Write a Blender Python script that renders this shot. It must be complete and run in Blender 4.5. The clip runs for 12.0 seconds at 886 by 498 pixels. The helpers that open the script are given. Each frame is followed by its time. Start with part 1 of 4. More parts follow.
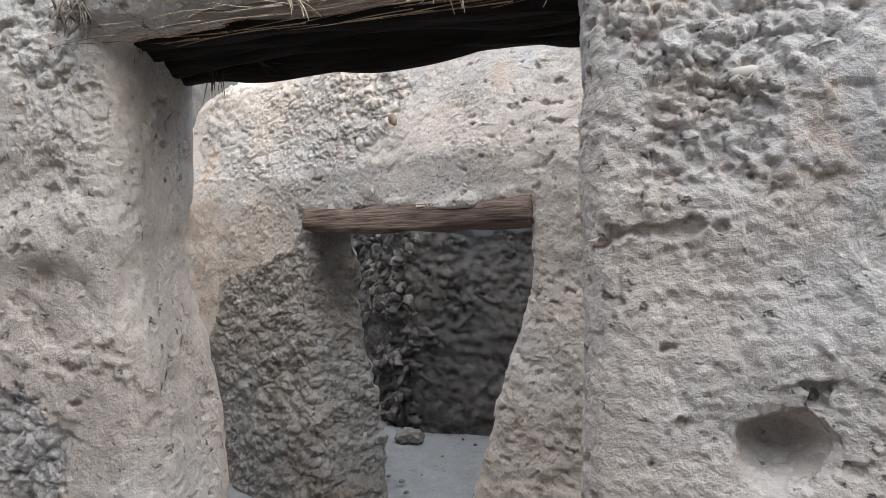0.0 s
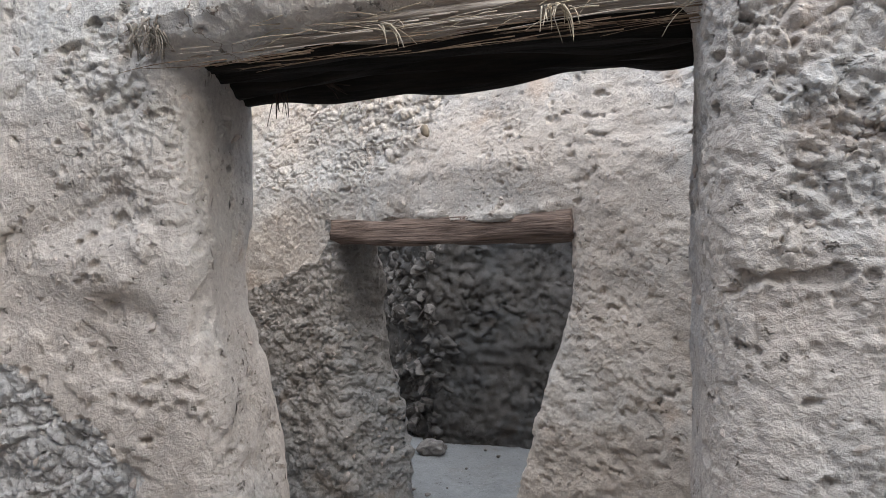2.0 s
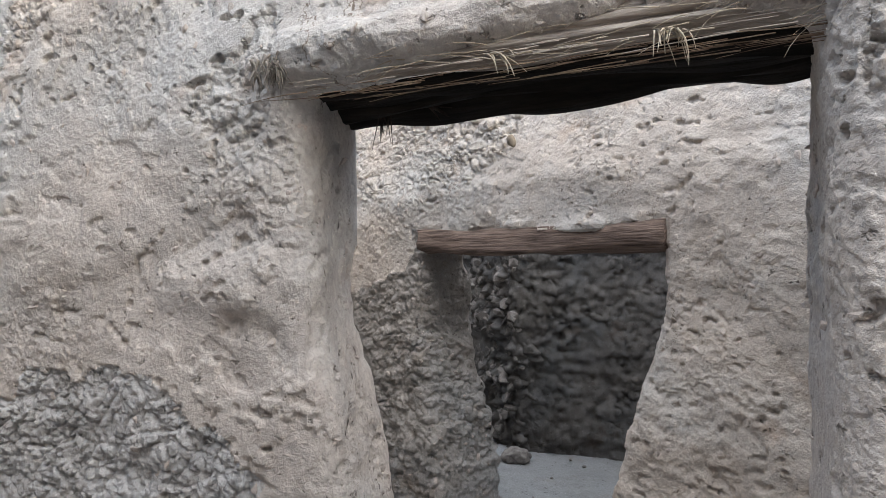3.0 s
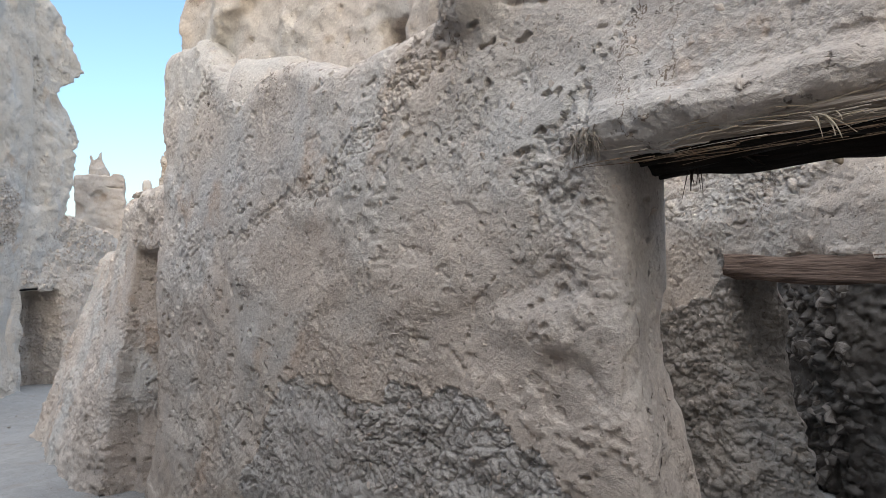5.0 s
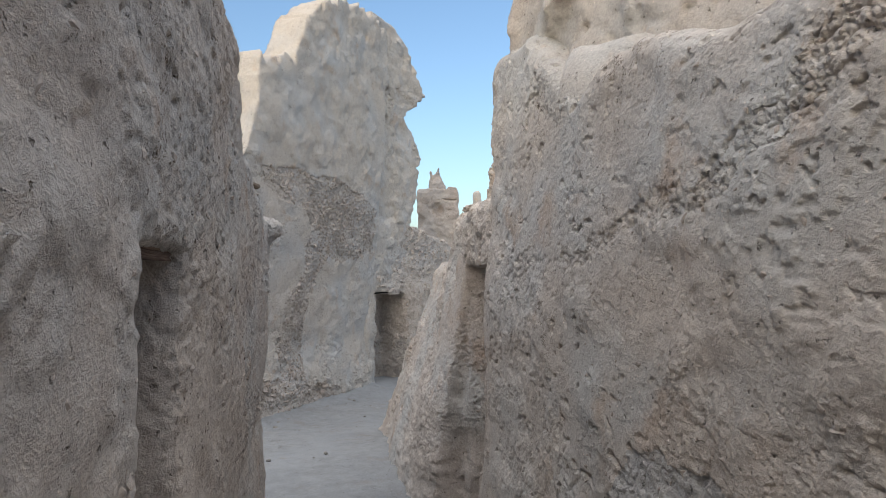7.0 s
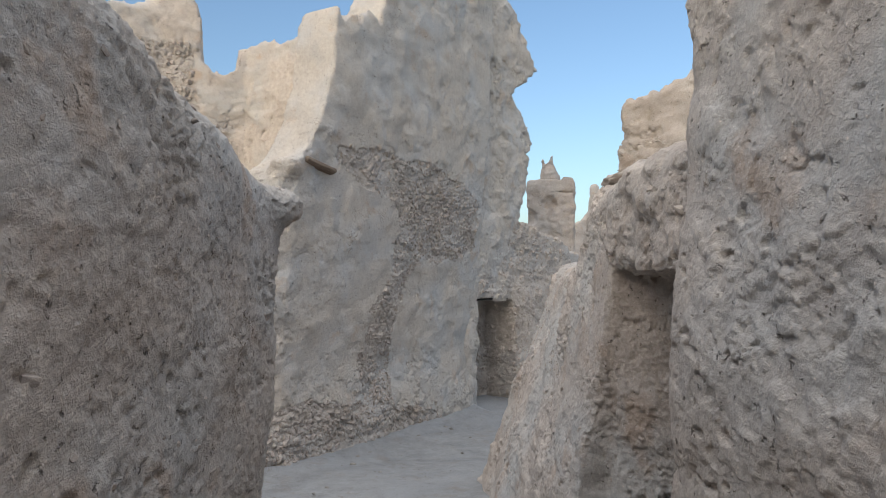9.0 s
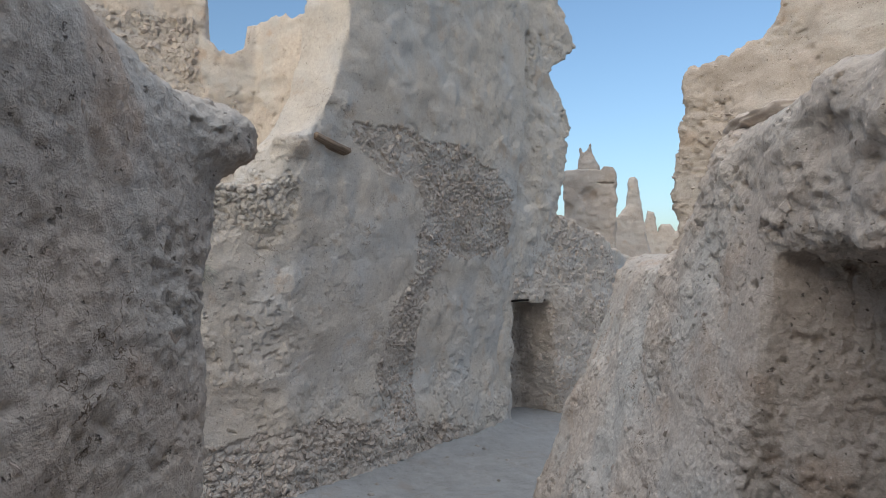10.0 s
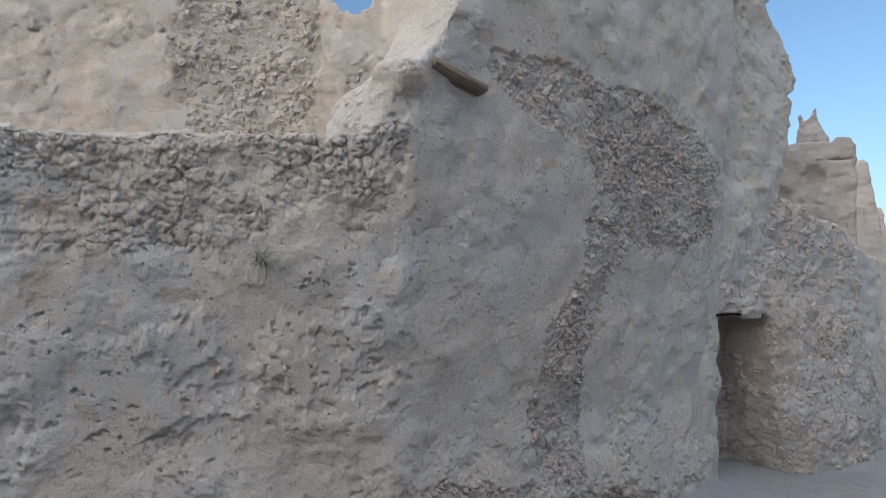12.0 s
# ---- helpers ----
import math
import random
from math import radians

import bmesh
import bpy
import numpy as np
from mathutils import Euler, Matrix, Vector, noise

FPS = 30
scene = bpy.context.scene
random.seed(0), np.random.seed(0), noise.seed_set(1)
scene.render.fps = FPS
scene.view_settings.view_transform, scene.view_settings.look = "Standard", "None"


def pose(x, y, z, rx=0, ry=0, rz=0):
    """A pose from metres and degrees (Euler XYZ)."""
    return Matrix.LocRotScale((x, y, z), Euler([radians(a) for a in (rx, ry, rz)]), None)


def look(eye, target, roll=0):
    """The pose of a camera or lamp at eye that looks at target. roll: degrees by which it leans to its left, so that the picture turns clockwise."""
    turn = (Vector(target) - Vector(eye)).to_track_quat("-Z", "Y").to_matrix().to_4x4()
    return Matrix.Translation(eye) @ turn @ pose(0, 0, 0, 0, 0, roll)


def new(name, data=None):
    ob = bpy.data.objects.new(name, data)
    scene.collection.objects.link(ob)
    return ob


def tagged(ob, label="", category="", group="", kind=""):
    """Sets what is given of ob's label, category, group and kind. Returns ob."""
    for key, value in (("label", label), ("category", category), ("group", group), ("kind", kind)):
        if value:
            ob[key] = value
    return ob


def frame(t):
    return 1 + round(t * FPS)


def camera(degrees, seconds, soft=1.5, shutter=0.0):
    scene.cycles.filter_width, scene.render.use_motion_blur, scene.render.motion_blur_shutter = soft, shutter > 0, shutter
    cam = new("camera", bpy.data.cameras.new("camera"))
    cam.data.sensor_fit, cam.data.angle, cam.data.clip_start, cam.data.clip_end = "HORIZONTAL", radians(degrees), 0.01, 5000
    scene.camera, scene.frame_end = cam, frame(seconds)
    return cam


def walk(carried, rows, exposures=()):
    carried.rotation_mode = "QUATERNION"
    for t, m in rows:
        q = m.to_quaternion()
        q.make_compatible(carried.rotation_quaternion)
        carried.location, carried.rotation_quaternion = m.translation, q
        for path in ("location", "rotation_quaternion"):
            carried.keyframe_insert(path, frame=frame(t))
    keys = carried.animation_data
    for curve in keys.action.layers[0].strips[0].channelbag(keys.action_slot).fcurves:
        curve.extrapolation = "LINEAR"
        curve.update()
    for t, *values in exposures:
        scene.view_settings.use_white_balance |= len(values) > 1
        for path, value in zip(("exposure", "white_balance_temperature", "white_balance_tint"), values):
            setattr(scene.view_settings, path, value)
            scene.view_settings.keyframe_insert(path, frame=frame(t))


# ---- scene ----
cam = camera(69.6, 12.0, soft=0.8)
METRES, EYE, TILT, LEAN, TURN = 6.0, 1.5, 0.0, 0.0, 0.0
ROWS = [
    (0.0, 0.0, 0.0, 0.0, 0.0, 0.0, -0.0),
    (0.5, -0.0026, 0.0016, 0.0021, -0.24, 0.02, -0.02),
    (1.0, -0.0081, 0.004, 0.0049, -0.26, 0.06, -0.05),
    (1.5, -0.0164, 0.0064, 0.0069, -0.09, 0.11, -0.07),
    (2.0, -0.0249, 0.0075, 0.009, 0.28, 0.2, -0.06),
    (2.5, -0.0314, 0.0058, 0.0115, 2.29, 0.32, 0.07),
    (3.0, -0.0337, 0.0028, 0.0142, 7.11, 0.53, 0.18),
    (3.5, -0.0335, -0.0019, 0.0196, 13.93, 0.92, 0.18),
    (5.5, -0.0337, -0.0244, 0.0308, 39.2, 1.72, -0.19),
    (6.0, -0.0447, -0.0211, 0.0341, 46.19, 1.83, -0.51),
    (6.5, -0.0785, 0.0, 0.0358, 53.8, 1.72, -0.66),
    (7.0, -0.1161, 0.032, 0.0434, 60.77, 1.76, -0.91),
    (9.0, -0.3853, 0.1644, 0.0469, 70.49, 1.66, -1.35),
    (9.5, -0.472, 0.1855, 0.0418, 72.23, 1.69, -1.5),
    (10.0, -0.557, 0.2115, 0.0381, 72.7, 1.72, -1.23),
    (10.5, -0.6443, 0.2488, 0.0336, 73.39, 1.77, -1.21),
    (11.0, -0.7317, 0.2773, 0.0317, 74.32, 1.8, -1.14),
    (11.5, -0.8133, 0.2947, 0.0306, 78.7, 1.96, -1.21),
    (12.0, -0.886, 0.2874, 0.0174, 86.84, 2.43, -1.58),
]
walk(cam, [(t, pose(0, 0, EYE, TILT, LEAN, TURN) @ pose(METRES * x, METRES * y, METRES * z, 90 + pitch, roll, yaw)) for t, x, y, z, yaw, pitch, roll in ROWS],
     exposures=[(0.0, 1.44, 5880, 5), (3.5, 1.34, 5840, 5), (5.5, 0.66, 6020, 6), (9.0, 0.34, 6050, 6), (10.5, 0.17, 5800, 5), (12.0, 0.22, 5660, 5)])

# ---- sky and light ----
SUN_ELEVATION, SUN_AZIMUTH = 20.0, 140.0
world = bpy.data.worlds.new("sky")
scene.world = world
world.use_nodes = True
wn = world.node_tree.nodes
sky = wn.new("ShaderNodeTexSky")
sky.sky_type, sky.sun_disc = "NISHITA", False
sky.sun_elevation, sky.sun_rotation = radians(SUN_ELEVATION), radians(SUN_AZIMUTH)
sky.air_density, sky.dust_density, sky.ozone_density = 1.0, 2.2, 1.5
wn["Background"].inputs["Strength"].default_value = 0.15
world.node_tree.links.new(sky.outputs["Color"], wn["Background"].inputs["Color"])
sun = new("sun", bpy.data.lights.new("sun", "SUN"))
sun.data.energy, sun.data.angle, sun.data.color = 2.4, radians(95), (1.0, 0.91, 0.82)
az, el = radians(SUN_AZIMUTH), radians(84)
sun.matrix_world = look((0, 0, 0), (-math.sin(az) * math.cos(el), -math.cos(az) * math.cos(el), -math.sin(el)))


# ---- materials ----
def earth(name, light, dark, grey, coarse=1.0, rough_bump=1.0):
    """Sun-baked mud with lumps of salt rock: two tones, grey stains, straw flecks, grains and pits with painted shade.
    """
    m = bpy.data.materials.new(name)
    m.use_nodes = True
    nt, n = m.node_tree, m.node_tree.nodes
    bsdf = n["Principled BSDF"]
    bsdf.inputs["Roughness"].default_value = 0.95
    bsdf.inputs["Specular IOR Level"].default_value = 0.15
    co = n.new("ShaderNodeTexCoord").outputs["Object"]

    def tex(scale, detail=4, rough=0.6, kind="ShaderNodeTexNoise"):
        t = n.new(kind)
        t.inputs["Scale"].default_value = scale
        if kind == "ShaderNodeTexNoise":
            t.inputs["Detail"].default_value, t.inputs["Roughness"].default_value = detail, rough
        nt.links.new(co, t.inputs["Vector"])
        return t

    def ramp(src, a, b):
        r = n.new("ShaderNodeMapRange")
        r.inputs["From Min"].default_value, r.inputs["From Max"].default_value = a, b
        r.interpolation_type = "SMOOTHSTEP"
        nt.links.new(src, r.inputs["Value"])
        return r.outputs["Result"]

    def mix(f, a, b, mode="MIX"):
        x = n.new("ShaderNodeMix")
        x.data_type, x.blend_type = "RGBA", mode
        for sock, v in ((x.inputs["Factor"], f), (x.inputs[6], a), (x.inputs[7], b)):
            if isinstance(v, (int, float)):
                sock.default_value = v
            elif isinstance(v, tuple):
                sock.default_value = (*v, 1)
            else:
                nt.links.new(v, sock)
        return x.outputs[2]

    big = tex(1.3, 5, 0.55)
    mid = tex(9 * coarse, 6, 0.65)
    fine = tex(70, 4, 0.7)
    grain = tex(260, 2, 0.6)
    spots = tex(38, 2, 0.5, "ShaderNodeTexVoronoi")
    col = mix(ramp(mid.outputs["Fac"], 0.35, 0.68), dark, light)
    col = mix(ramp(big.outputs["Fac"], 0.40, 0.70), col, grey)
    rust = tex(2.7, 6, 0.6)
    col = mix(ramp(rust.outputs["Fac"], 0.56, 0.70), col, tuple(c * k for c, k in zip(dark, (1.02, 0.96, 0.91))))
    vein, where = tex(1.9, 7, 0.62), tex(1.1, 2, 0.5)
    off = n.new("ShaderNodeMath")
    off.operation = "SUBTRACT"
    off.inputs[1].default_value = 0.5
    nt.links.new(vein.outputs["Fac"], off.inputs[0])
    size = n.new("ShaderNodeMath")
    size.operation = "ABSOLUTE"
    nt.links.new(off.outputs[0], size.inputs[0])
    crack = n.new("ShaderNodeMath")
    crack.operation = "MULTIPLY"
    nt.links.new(ramp(size.outputs[0], 0.0035, 0.0010), crack.inputs[0])
    nt.links.new(ramp(where.outputs["Fac"], 0.56, 0.66), crack.inputs[1])
    col = mix(crack.outputs[0], col, (0.19, 0.15, 0.12))
    speck = n.new("ShaderNodeMath")
    speck.operation = "MULTIPLY"
    nt.links.new(ramp(spots.outputs["Distance"], 0.22, 0.08), speck.inputs[0])
    nt.links.new(ramp(fine.outputs["Fac"], 0.48, 0.6), speck.inputs[1])
    col = mix(speck.outputs[0], col, tuple(min(0.8, 1.18 * c) for c in light))
    salt = tex(120, 2, 0.5, "ShaderNodeTexVoronoi")
    flecks = n.new("ShaderNodeMath")
    flecks.operation = "MULTIPLY"
    nt.links.new(ramp(salt.outputs["Distance"], 0.13, 0.08), flecks.inputs[0])
    nt.links.new(ramp(rust.outputs["Fac"], 0.44, 0.60), flecks.inputs[1])
    col = mix(flecks.outputs[0], col, tuple(min(0.85, 1.45 * c + 0.05) for c in grey))
    col = mix(ramp(fine.outputs["Fac"], 0.30, 0.66), mix(0.24, col, (0.11, 0.09, 0.075)), col)
    # dark spots in the pits paint in the shade that cavities would hold
    holes = tex(42, 3, 0.6)
    pit_shade = n.new("ShaderNodeMath")
    pit_shade.operation = "MULTIPLY"
    nt.links.new(ramp(holes.outputs["Fac"], 0.62, 0.70), pit_shade.inputs[0])
    nt.links.new(ramp(mid.outputs["Fac"], 0.54, 0.44), pit_shade.inputs[1])
    col = mix(pit_shade.outputs[0], col, mix(0.6, col, (0.06, 0.045, 0.035)))
    warp = n.new("ShaderNodeVectorMath")
    warp.operation = "MULTIPLY_ADD"
    nt.links.new(tex(24, 3, 0.6).outputs["Color"], warp.inputs[0])
    warp.inputs[1].default_value = (0.02, 0.02, 0.02)
    nt.links.new(co, warp.inputs[2])

    def clod(scale):
        t = n.new("ShaderNodeTexVoronoi")
        t.inputs["Scale"].default_value = scale
        nt.links.new(warp.outputs[0], t.inputs["Vector"])
        return t

    def sums(a, k, b):
        x = n.new("ShaderNodeMath")
        x.operation = "MULTIPLY_ADD"
        nt.links.new(a, x.inputs[0])
        if isinstance(k, float):
            x.inputs[1].default_value = k
        else:
            nt.links.new(k, x.inputs[1])
        if isinstance(b, float):
            x.inputs[2].default_value = b
        else:
            nt.links.new(b, x.inputs[2])
        return x.outputs[0]

    broken = ramp(tex(3.3, 4, 0.6).outputs["Fac"], 0.44, 0.62)
    nt.links.new(col, bsdf.inputs["Base Color"])
    crumb = sums(clod(85).outputs["Color"], 0.45, sums(clod(190).outputs["Color"], 0.25, 0.0))
    height = sums(fine.outputs["Fac"], 0.6, sums(mid.outputs["Fac"], 0.6, sums(grain.outputs["Fac"], 0.12, 0.0)))
    height = sums(crumb, sums(broken, 0.75, 0.25), height)
    height = sums(pit_shade.outputs[0], -0.5, height)
    bump = n.new("ShaderNodeBump")
    bump.inputs["Strength"].default_value = rough_bump
    bump.inputs["Distance"].default_value = 0.013
    nt.links.new(height, bump.inputs["Height"])
    nt.links.new(bump.outputs["Normal"], bsdf.inputs["Normal"])
    return m


def simple(name, a, b, scale=(8, 8, 8), rough=0.85, bump=0.4, detail=6):
    """Two tones of one stuff with grain stretched by scale."""
    m = bpy.data.materials.new(name)
    m.use_nodes = True
    nt, n = m.node_tree, m.node_tree.nodes
    bsdf = n["Principled BSDF"]
    bsdf.inputs["Roughness"].default_value = rough
    bsdf.inputs["Specular IOR Level"].default_value = 0.2
    co = n.new("ShaderNodeTexCoord")
    mp = n.new("ShaderNodeMapping")
    mp.inputs["Scale"].default_value = scale
    nt.links.new(co.outputs["Object"], mp.inputs["Vector"])
    t = n.new("ShaderNodeTexNoise")
    t.inputs["Scale"].default_value, t.inputs["Detail"].default_value, t.inputs["Roughness"].default_value = 1.0, detail, 0.65
    nt.links.new(mp.outputs["Vector"], t.inputs["Vector"])
    r = n.new("ShaderNodeValToRGB")
    r.color_ramp.elements[0].position, r.color_ramp.elements[1].position = 0.35, 0.68
    r.color_ramp.elements[0].color, r.color_ramp.elements[1].color = (*a, 1), (*b, 1)
    nt.links.new(t.outputs["Fac"], r.inputs["Fac"])
    info = n.new("ShaderNodeObjectInfo")
    hsv = n.new("ShaderNodeHueSaturation")
    mr = n.new("ShaderNodeMapRange")
    mr.inputs["To Min"].default_value, mr.inputs["To Max"].default_value = 0.8, 1.2
    nt.links.new(info.outputs["Random"], mr.inputs["Value"])
    nt.links.new(mr.outputs["Result"], hsv.inputs["Value"])
    nt.links.new(r.outputs["Color"], hsv.inputs["Color"])
    nt.links.new(hsv.outputs["Color"], bsdf.inputs["Base Color"])
    bp = n.new("ShaderNodeBump")
    bp.inputs["Strength"].default_value, bp.inputs["Distance"].default_value = bump, 0.01
    nt.links.new(t.outputs["Fac"], bp.inputs["Height"])
    nt.links.new(bp.outputs["Normal"], bsdf.inputs["Normal"])
    return m


MUD = earth("tan_mud", (0.60, 0.53, 0.465), (0.50, 0.435, 0.38), (0.535, 0.515, 0.49), coarse=1.5)
# lightened to put the inner wall's stronger light into the colour
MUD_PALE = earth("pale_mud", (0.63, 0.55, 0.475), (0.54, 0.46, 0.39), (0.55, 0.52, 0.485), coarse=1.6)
# darker copy of the pale mud, for the dimmer light on the alcove wall
MUD_PALE_DIMMED = earth("dimmed_pale_mud", (0.58, 0.505, 0.44), (0.49, 0.42, 0.365), (0.51, 0.485, 0.455), coarse=1.5)
MUD_GREY = earth("grey_mud", (0.60, 0.535, 0.465), (0.53, 0.465, 0.40), (0.53, 0.51, 0.49), coarse=2.0)
MUD_BARE = earth("bare_rubble_mud", (0.565, 0.50, 0.44), (0.47, 0.41, 0.355), (0.51, 0.48, 0.45), coarse=1.6)
# very dark, so the colour carries the back room's weak light
MUD_SHADED = earth("shaded_mud", (0.18, 0.167, 0.157), (0.115, 0.105, 0.098), (0.146, 0.15, 0.155))
MUD_FAR = earth("far_mud", (0.52, 0.45, 0.395), (0.44, 0.38, 0.33), (0.48, 0.44, 0.40), coarse=0.6)
MUD_ASH = earth("ash_grey_mud", (0.54, 0.51, 0.485), (0.43, 0.41, 0.39), (0.49, 0.49, 0.495), coarse=1.3)
# darker mud for the inner wall's low left patch and doorway reveal
MUD_DARKER = earth("darker_mud", (0.43, 0.385, 0.345), (0.31, 0.28, 0.25), (0.37, 0.36, 0.35), coarse=1.2)
DUST = earth("pale_dust", (0.34, 0.342, 0.345), (0.285, 0.287, 0.29), (0.32, 0.326, 0.335), coarse=0.9, rough_bump=0.9)
STONE = simple("salt_stone", (0.37, 0.315, 0.275), (0.56, 0.49, 0.43), (22, 22, 22))
STONE_FLOOR = simple("dusty_stone", (0.19, 0.175, 0.16), (0.31, 0.29, 0.27), (40, 40, 40), bump=0.3)
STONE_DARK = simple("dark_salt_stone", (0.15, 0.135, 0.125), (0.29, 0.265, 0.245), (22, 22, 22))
STONE_WHITE = simple("white_stone", (0.47, 0.43, 0.38), (0.60, 0.56, 0.50), (15, 15, 15), bump=0.2)
STONE_BROWN = simple("brown_pebble", (0.20, 0.16, 0.12), (0.30, 0.25, 0.19), (30, 30, 30), bump=0.2)
WOOD = simple("weathered_wood", (0.05, 0.034, 0.027), (0.24, 0.175, 0.14), (4, 75, 75), bump=1.0)
BARK = simple("palm_bark", (0.24, 0.19, 0.15), (0.56, 0.49, 0.42), (5, 70, 70), bump=1.0)
PALE_WOOD = simple("pale_weathered_wood", (0.13, 0.09, 0.065), (0.34, 0.265, 0.205), (5, 60, 60), bump=0.8)
# near black: shade under the logs and boards is painted into the wood
SHADE_WOOD = simple("shade_dark_wood", (0.004, 0.0035, 0.003), (0.017, 0.013, 0.010), (6, 50, 50), bump=0.8)
STRAW = simple("dry_straw", (0.28, 0.225, 0.155), (0.50, 0.43, 0.33), (30, 30, 30), bump=0.1)
GRASS = simple("grey_dead_grass", (0.30, 0.29, 0.25), (0.45, 0.44, 0.38), (30, 30, 30), bump=0.1)


# ---- solid earth: fields of signed distance turned into meshes ----
PERM = np.random.RandomState(7).permutation(256).astype(np.int32)
VALS = np.random.RandomState(8).uniform(-1, 1, 256).astype(np.float32)


def vnoise(p, scale, seed=0):
    """Smooth noise from -1 to 1 at the points p, with lumps of 1/scale metres."""
    turn = np.array(Euler((0.6 + seed * 0.9, 0.4 + seed * 1.3, 1.1 + seed * 0.7)).to_matrix(), np.float32)
    q = (p @ turn) * np.float32(scale) + np.float32(seed * 17.31 + 100)
    i = np.floor(q).astype(np.int32)
    f = (q - i).astype(np.float32)
    f = f * f * (3 - 2 * f)
    out = 0
    for a in (0, 1):
        hx = PERM[(i[:, 0] + a) & 255]
        wx = f[:, 0] if a else 1 - f[:, 0]
        for b in (0, 1):
            hy = PERM[(hx + i[:, 1] + b) & 255]
            wy = wx * (f[:, 1] if b else 1 - f[:, 1])
            for c in (0, 1):
                out = out + wy * (f[:, 2] if c else 1 - f[:, 2]) * VALS[PERM[(hy + i[:, 2] + c) & 255]]
    return out


def cells(p, scale, seed=0):
    """Clods that meet in creases: the gap between the two nearest seeds (0 in a crease), and the height of each clod's tilted flat face."""
    turn = np.array(Euler((0.5 + seed, 0.8 + seed * 0.7, 0.2 + seed * 1.7)).to_matrix(), np.float32)
    q = (p @ turn) * np.float32(scale) + np.float32(seed * 11.7 + 200)
    i = np.floor(q).astype(np.int32)
    f = q - i
    near, next_, own = np.full(len(p), 9.0, np.float32), np.full(len(p), 9.0, np.float32), np.zeros(len(p), np.float32)
    for a in (-1, 0, 1):
        hx = PERM[(i[:, 0] + a) & 255]
        for b in (-1, 0, 1):
            hy = PERM[(hx + i[:, 1] + b) & 255]
            for c in (-1, 0, 1):
                h = PERM[(hy + i[:, 2] + c) & 255]
                jx, jy, jz = VALS[h] * 0.45 + 0.5, VALS[(h + 71) & 255] * 0.45 + 0.5, VALS[(h + 143) & 255] * 0.45 + 0.5
                ox, oy, oz = f[:, 0] - a - jx, f[:, 1] - b - jy, f[:, 2] - c - jz
                d = np.sqrt(ox * ox + oy * oy + oz * oz)
                closer = d < near
                next_ = np.where(closer, near, np.minimum(next_, d))
                own = np.where(closer, 0.7 * VALS[(h + 29) & 255] + 1.3 * (VALS[(h + 5) & 255] * ox + VALS[(h + 50) & 255] * oy + VALS[(h + 190) & 255] * oz), own)
                near = np.where(closer, d, near)
    return next_ - near, own


def smax(a, b, k):
    h = np.maximum(k - np.abs(a - b), 0) / k
    return np.maximum(a, b) + h * h * k * 0.25


def smin(a, b, k):
    return -smax(-a, -b, k)


def along(x, *pairs):
    """A profile given as pairs (place, value), rounded a little between them."""
    xs, ys = zip(*pairs)
    return np.interp(x, xs, ys)


def block(x, y, z, x0, x1, y0, y1, z0, z1, k=0.05):
    d = smax(np.maximum(x0 - x, x - x1), np.maximum(y0 - y, y - y1), k)
    return smax(d, np.maximum(z0 - z, z - z1), k)


def ball(x, y, z, cx, cy, cz, rx, ry, rz):
    return (np.sqrt(((x - cx) / rx) ** 2 + ((y - cy) / ry) ** 2 + ((z - cz) / rz) ** 2) - 1) * min(rx, ry, rz)


def ramp01(x, a, b):
    t = np.clip((x - a) / (b - a), 0, 1)
    return t * t * (3 - 2 * t)


def within(a, b, corners):
    """Which points (a, b) lie inside a polygon."""
    inside = np.zeros(len(a), bool)
    for (x0, y0), (x1, y1) in zip(corners, corners[1:] + corners[:1]):
        if y0 != y1:
            inside ^= ((y0 > b) != (y1 > b)) & (a < x0 + (b - y0) * (x1 - x0) / (y1 - y0))
    return inside


def bare(p, patches, seed):
    """0 to 1: where the plaster has fallen, with ragged edges."""
    a = p[:, 0] + 0.05 * vnoise(p, 6, seed + 60) + 0.025 * vnoise(p, 17, seed + 61)
    c = p[:, 2] + 0.05 * vnoise(p, 6, seed + 62) + 0.025 * vnoise(p, 17, seed + 63)
    out = np.zeros(len(p), np.float32)
    for corners in patches:
        out = np.maximum(out, within(a, c, corners))
    return out


def forms(p, r):
    """Broad swellings and the edges of plaster coats."""
    s = r["seed"]
    n1, n2 = vnoise(p, 2.3, s), vnoise(p, 5.1, s + 1)
    coat = vnoise(p, 1.3, s + 2) + 0.55 * n2 + 0.35 * vnoise(p, 12, s + 3)
    return r["lumps"] * (n1 + 0.5 * n2) + r["ledge"] * (ramp01(coat, -0.05, 0.07) + 0.6 * ramp01(coat, 0.45, 0.52) - 0.6)


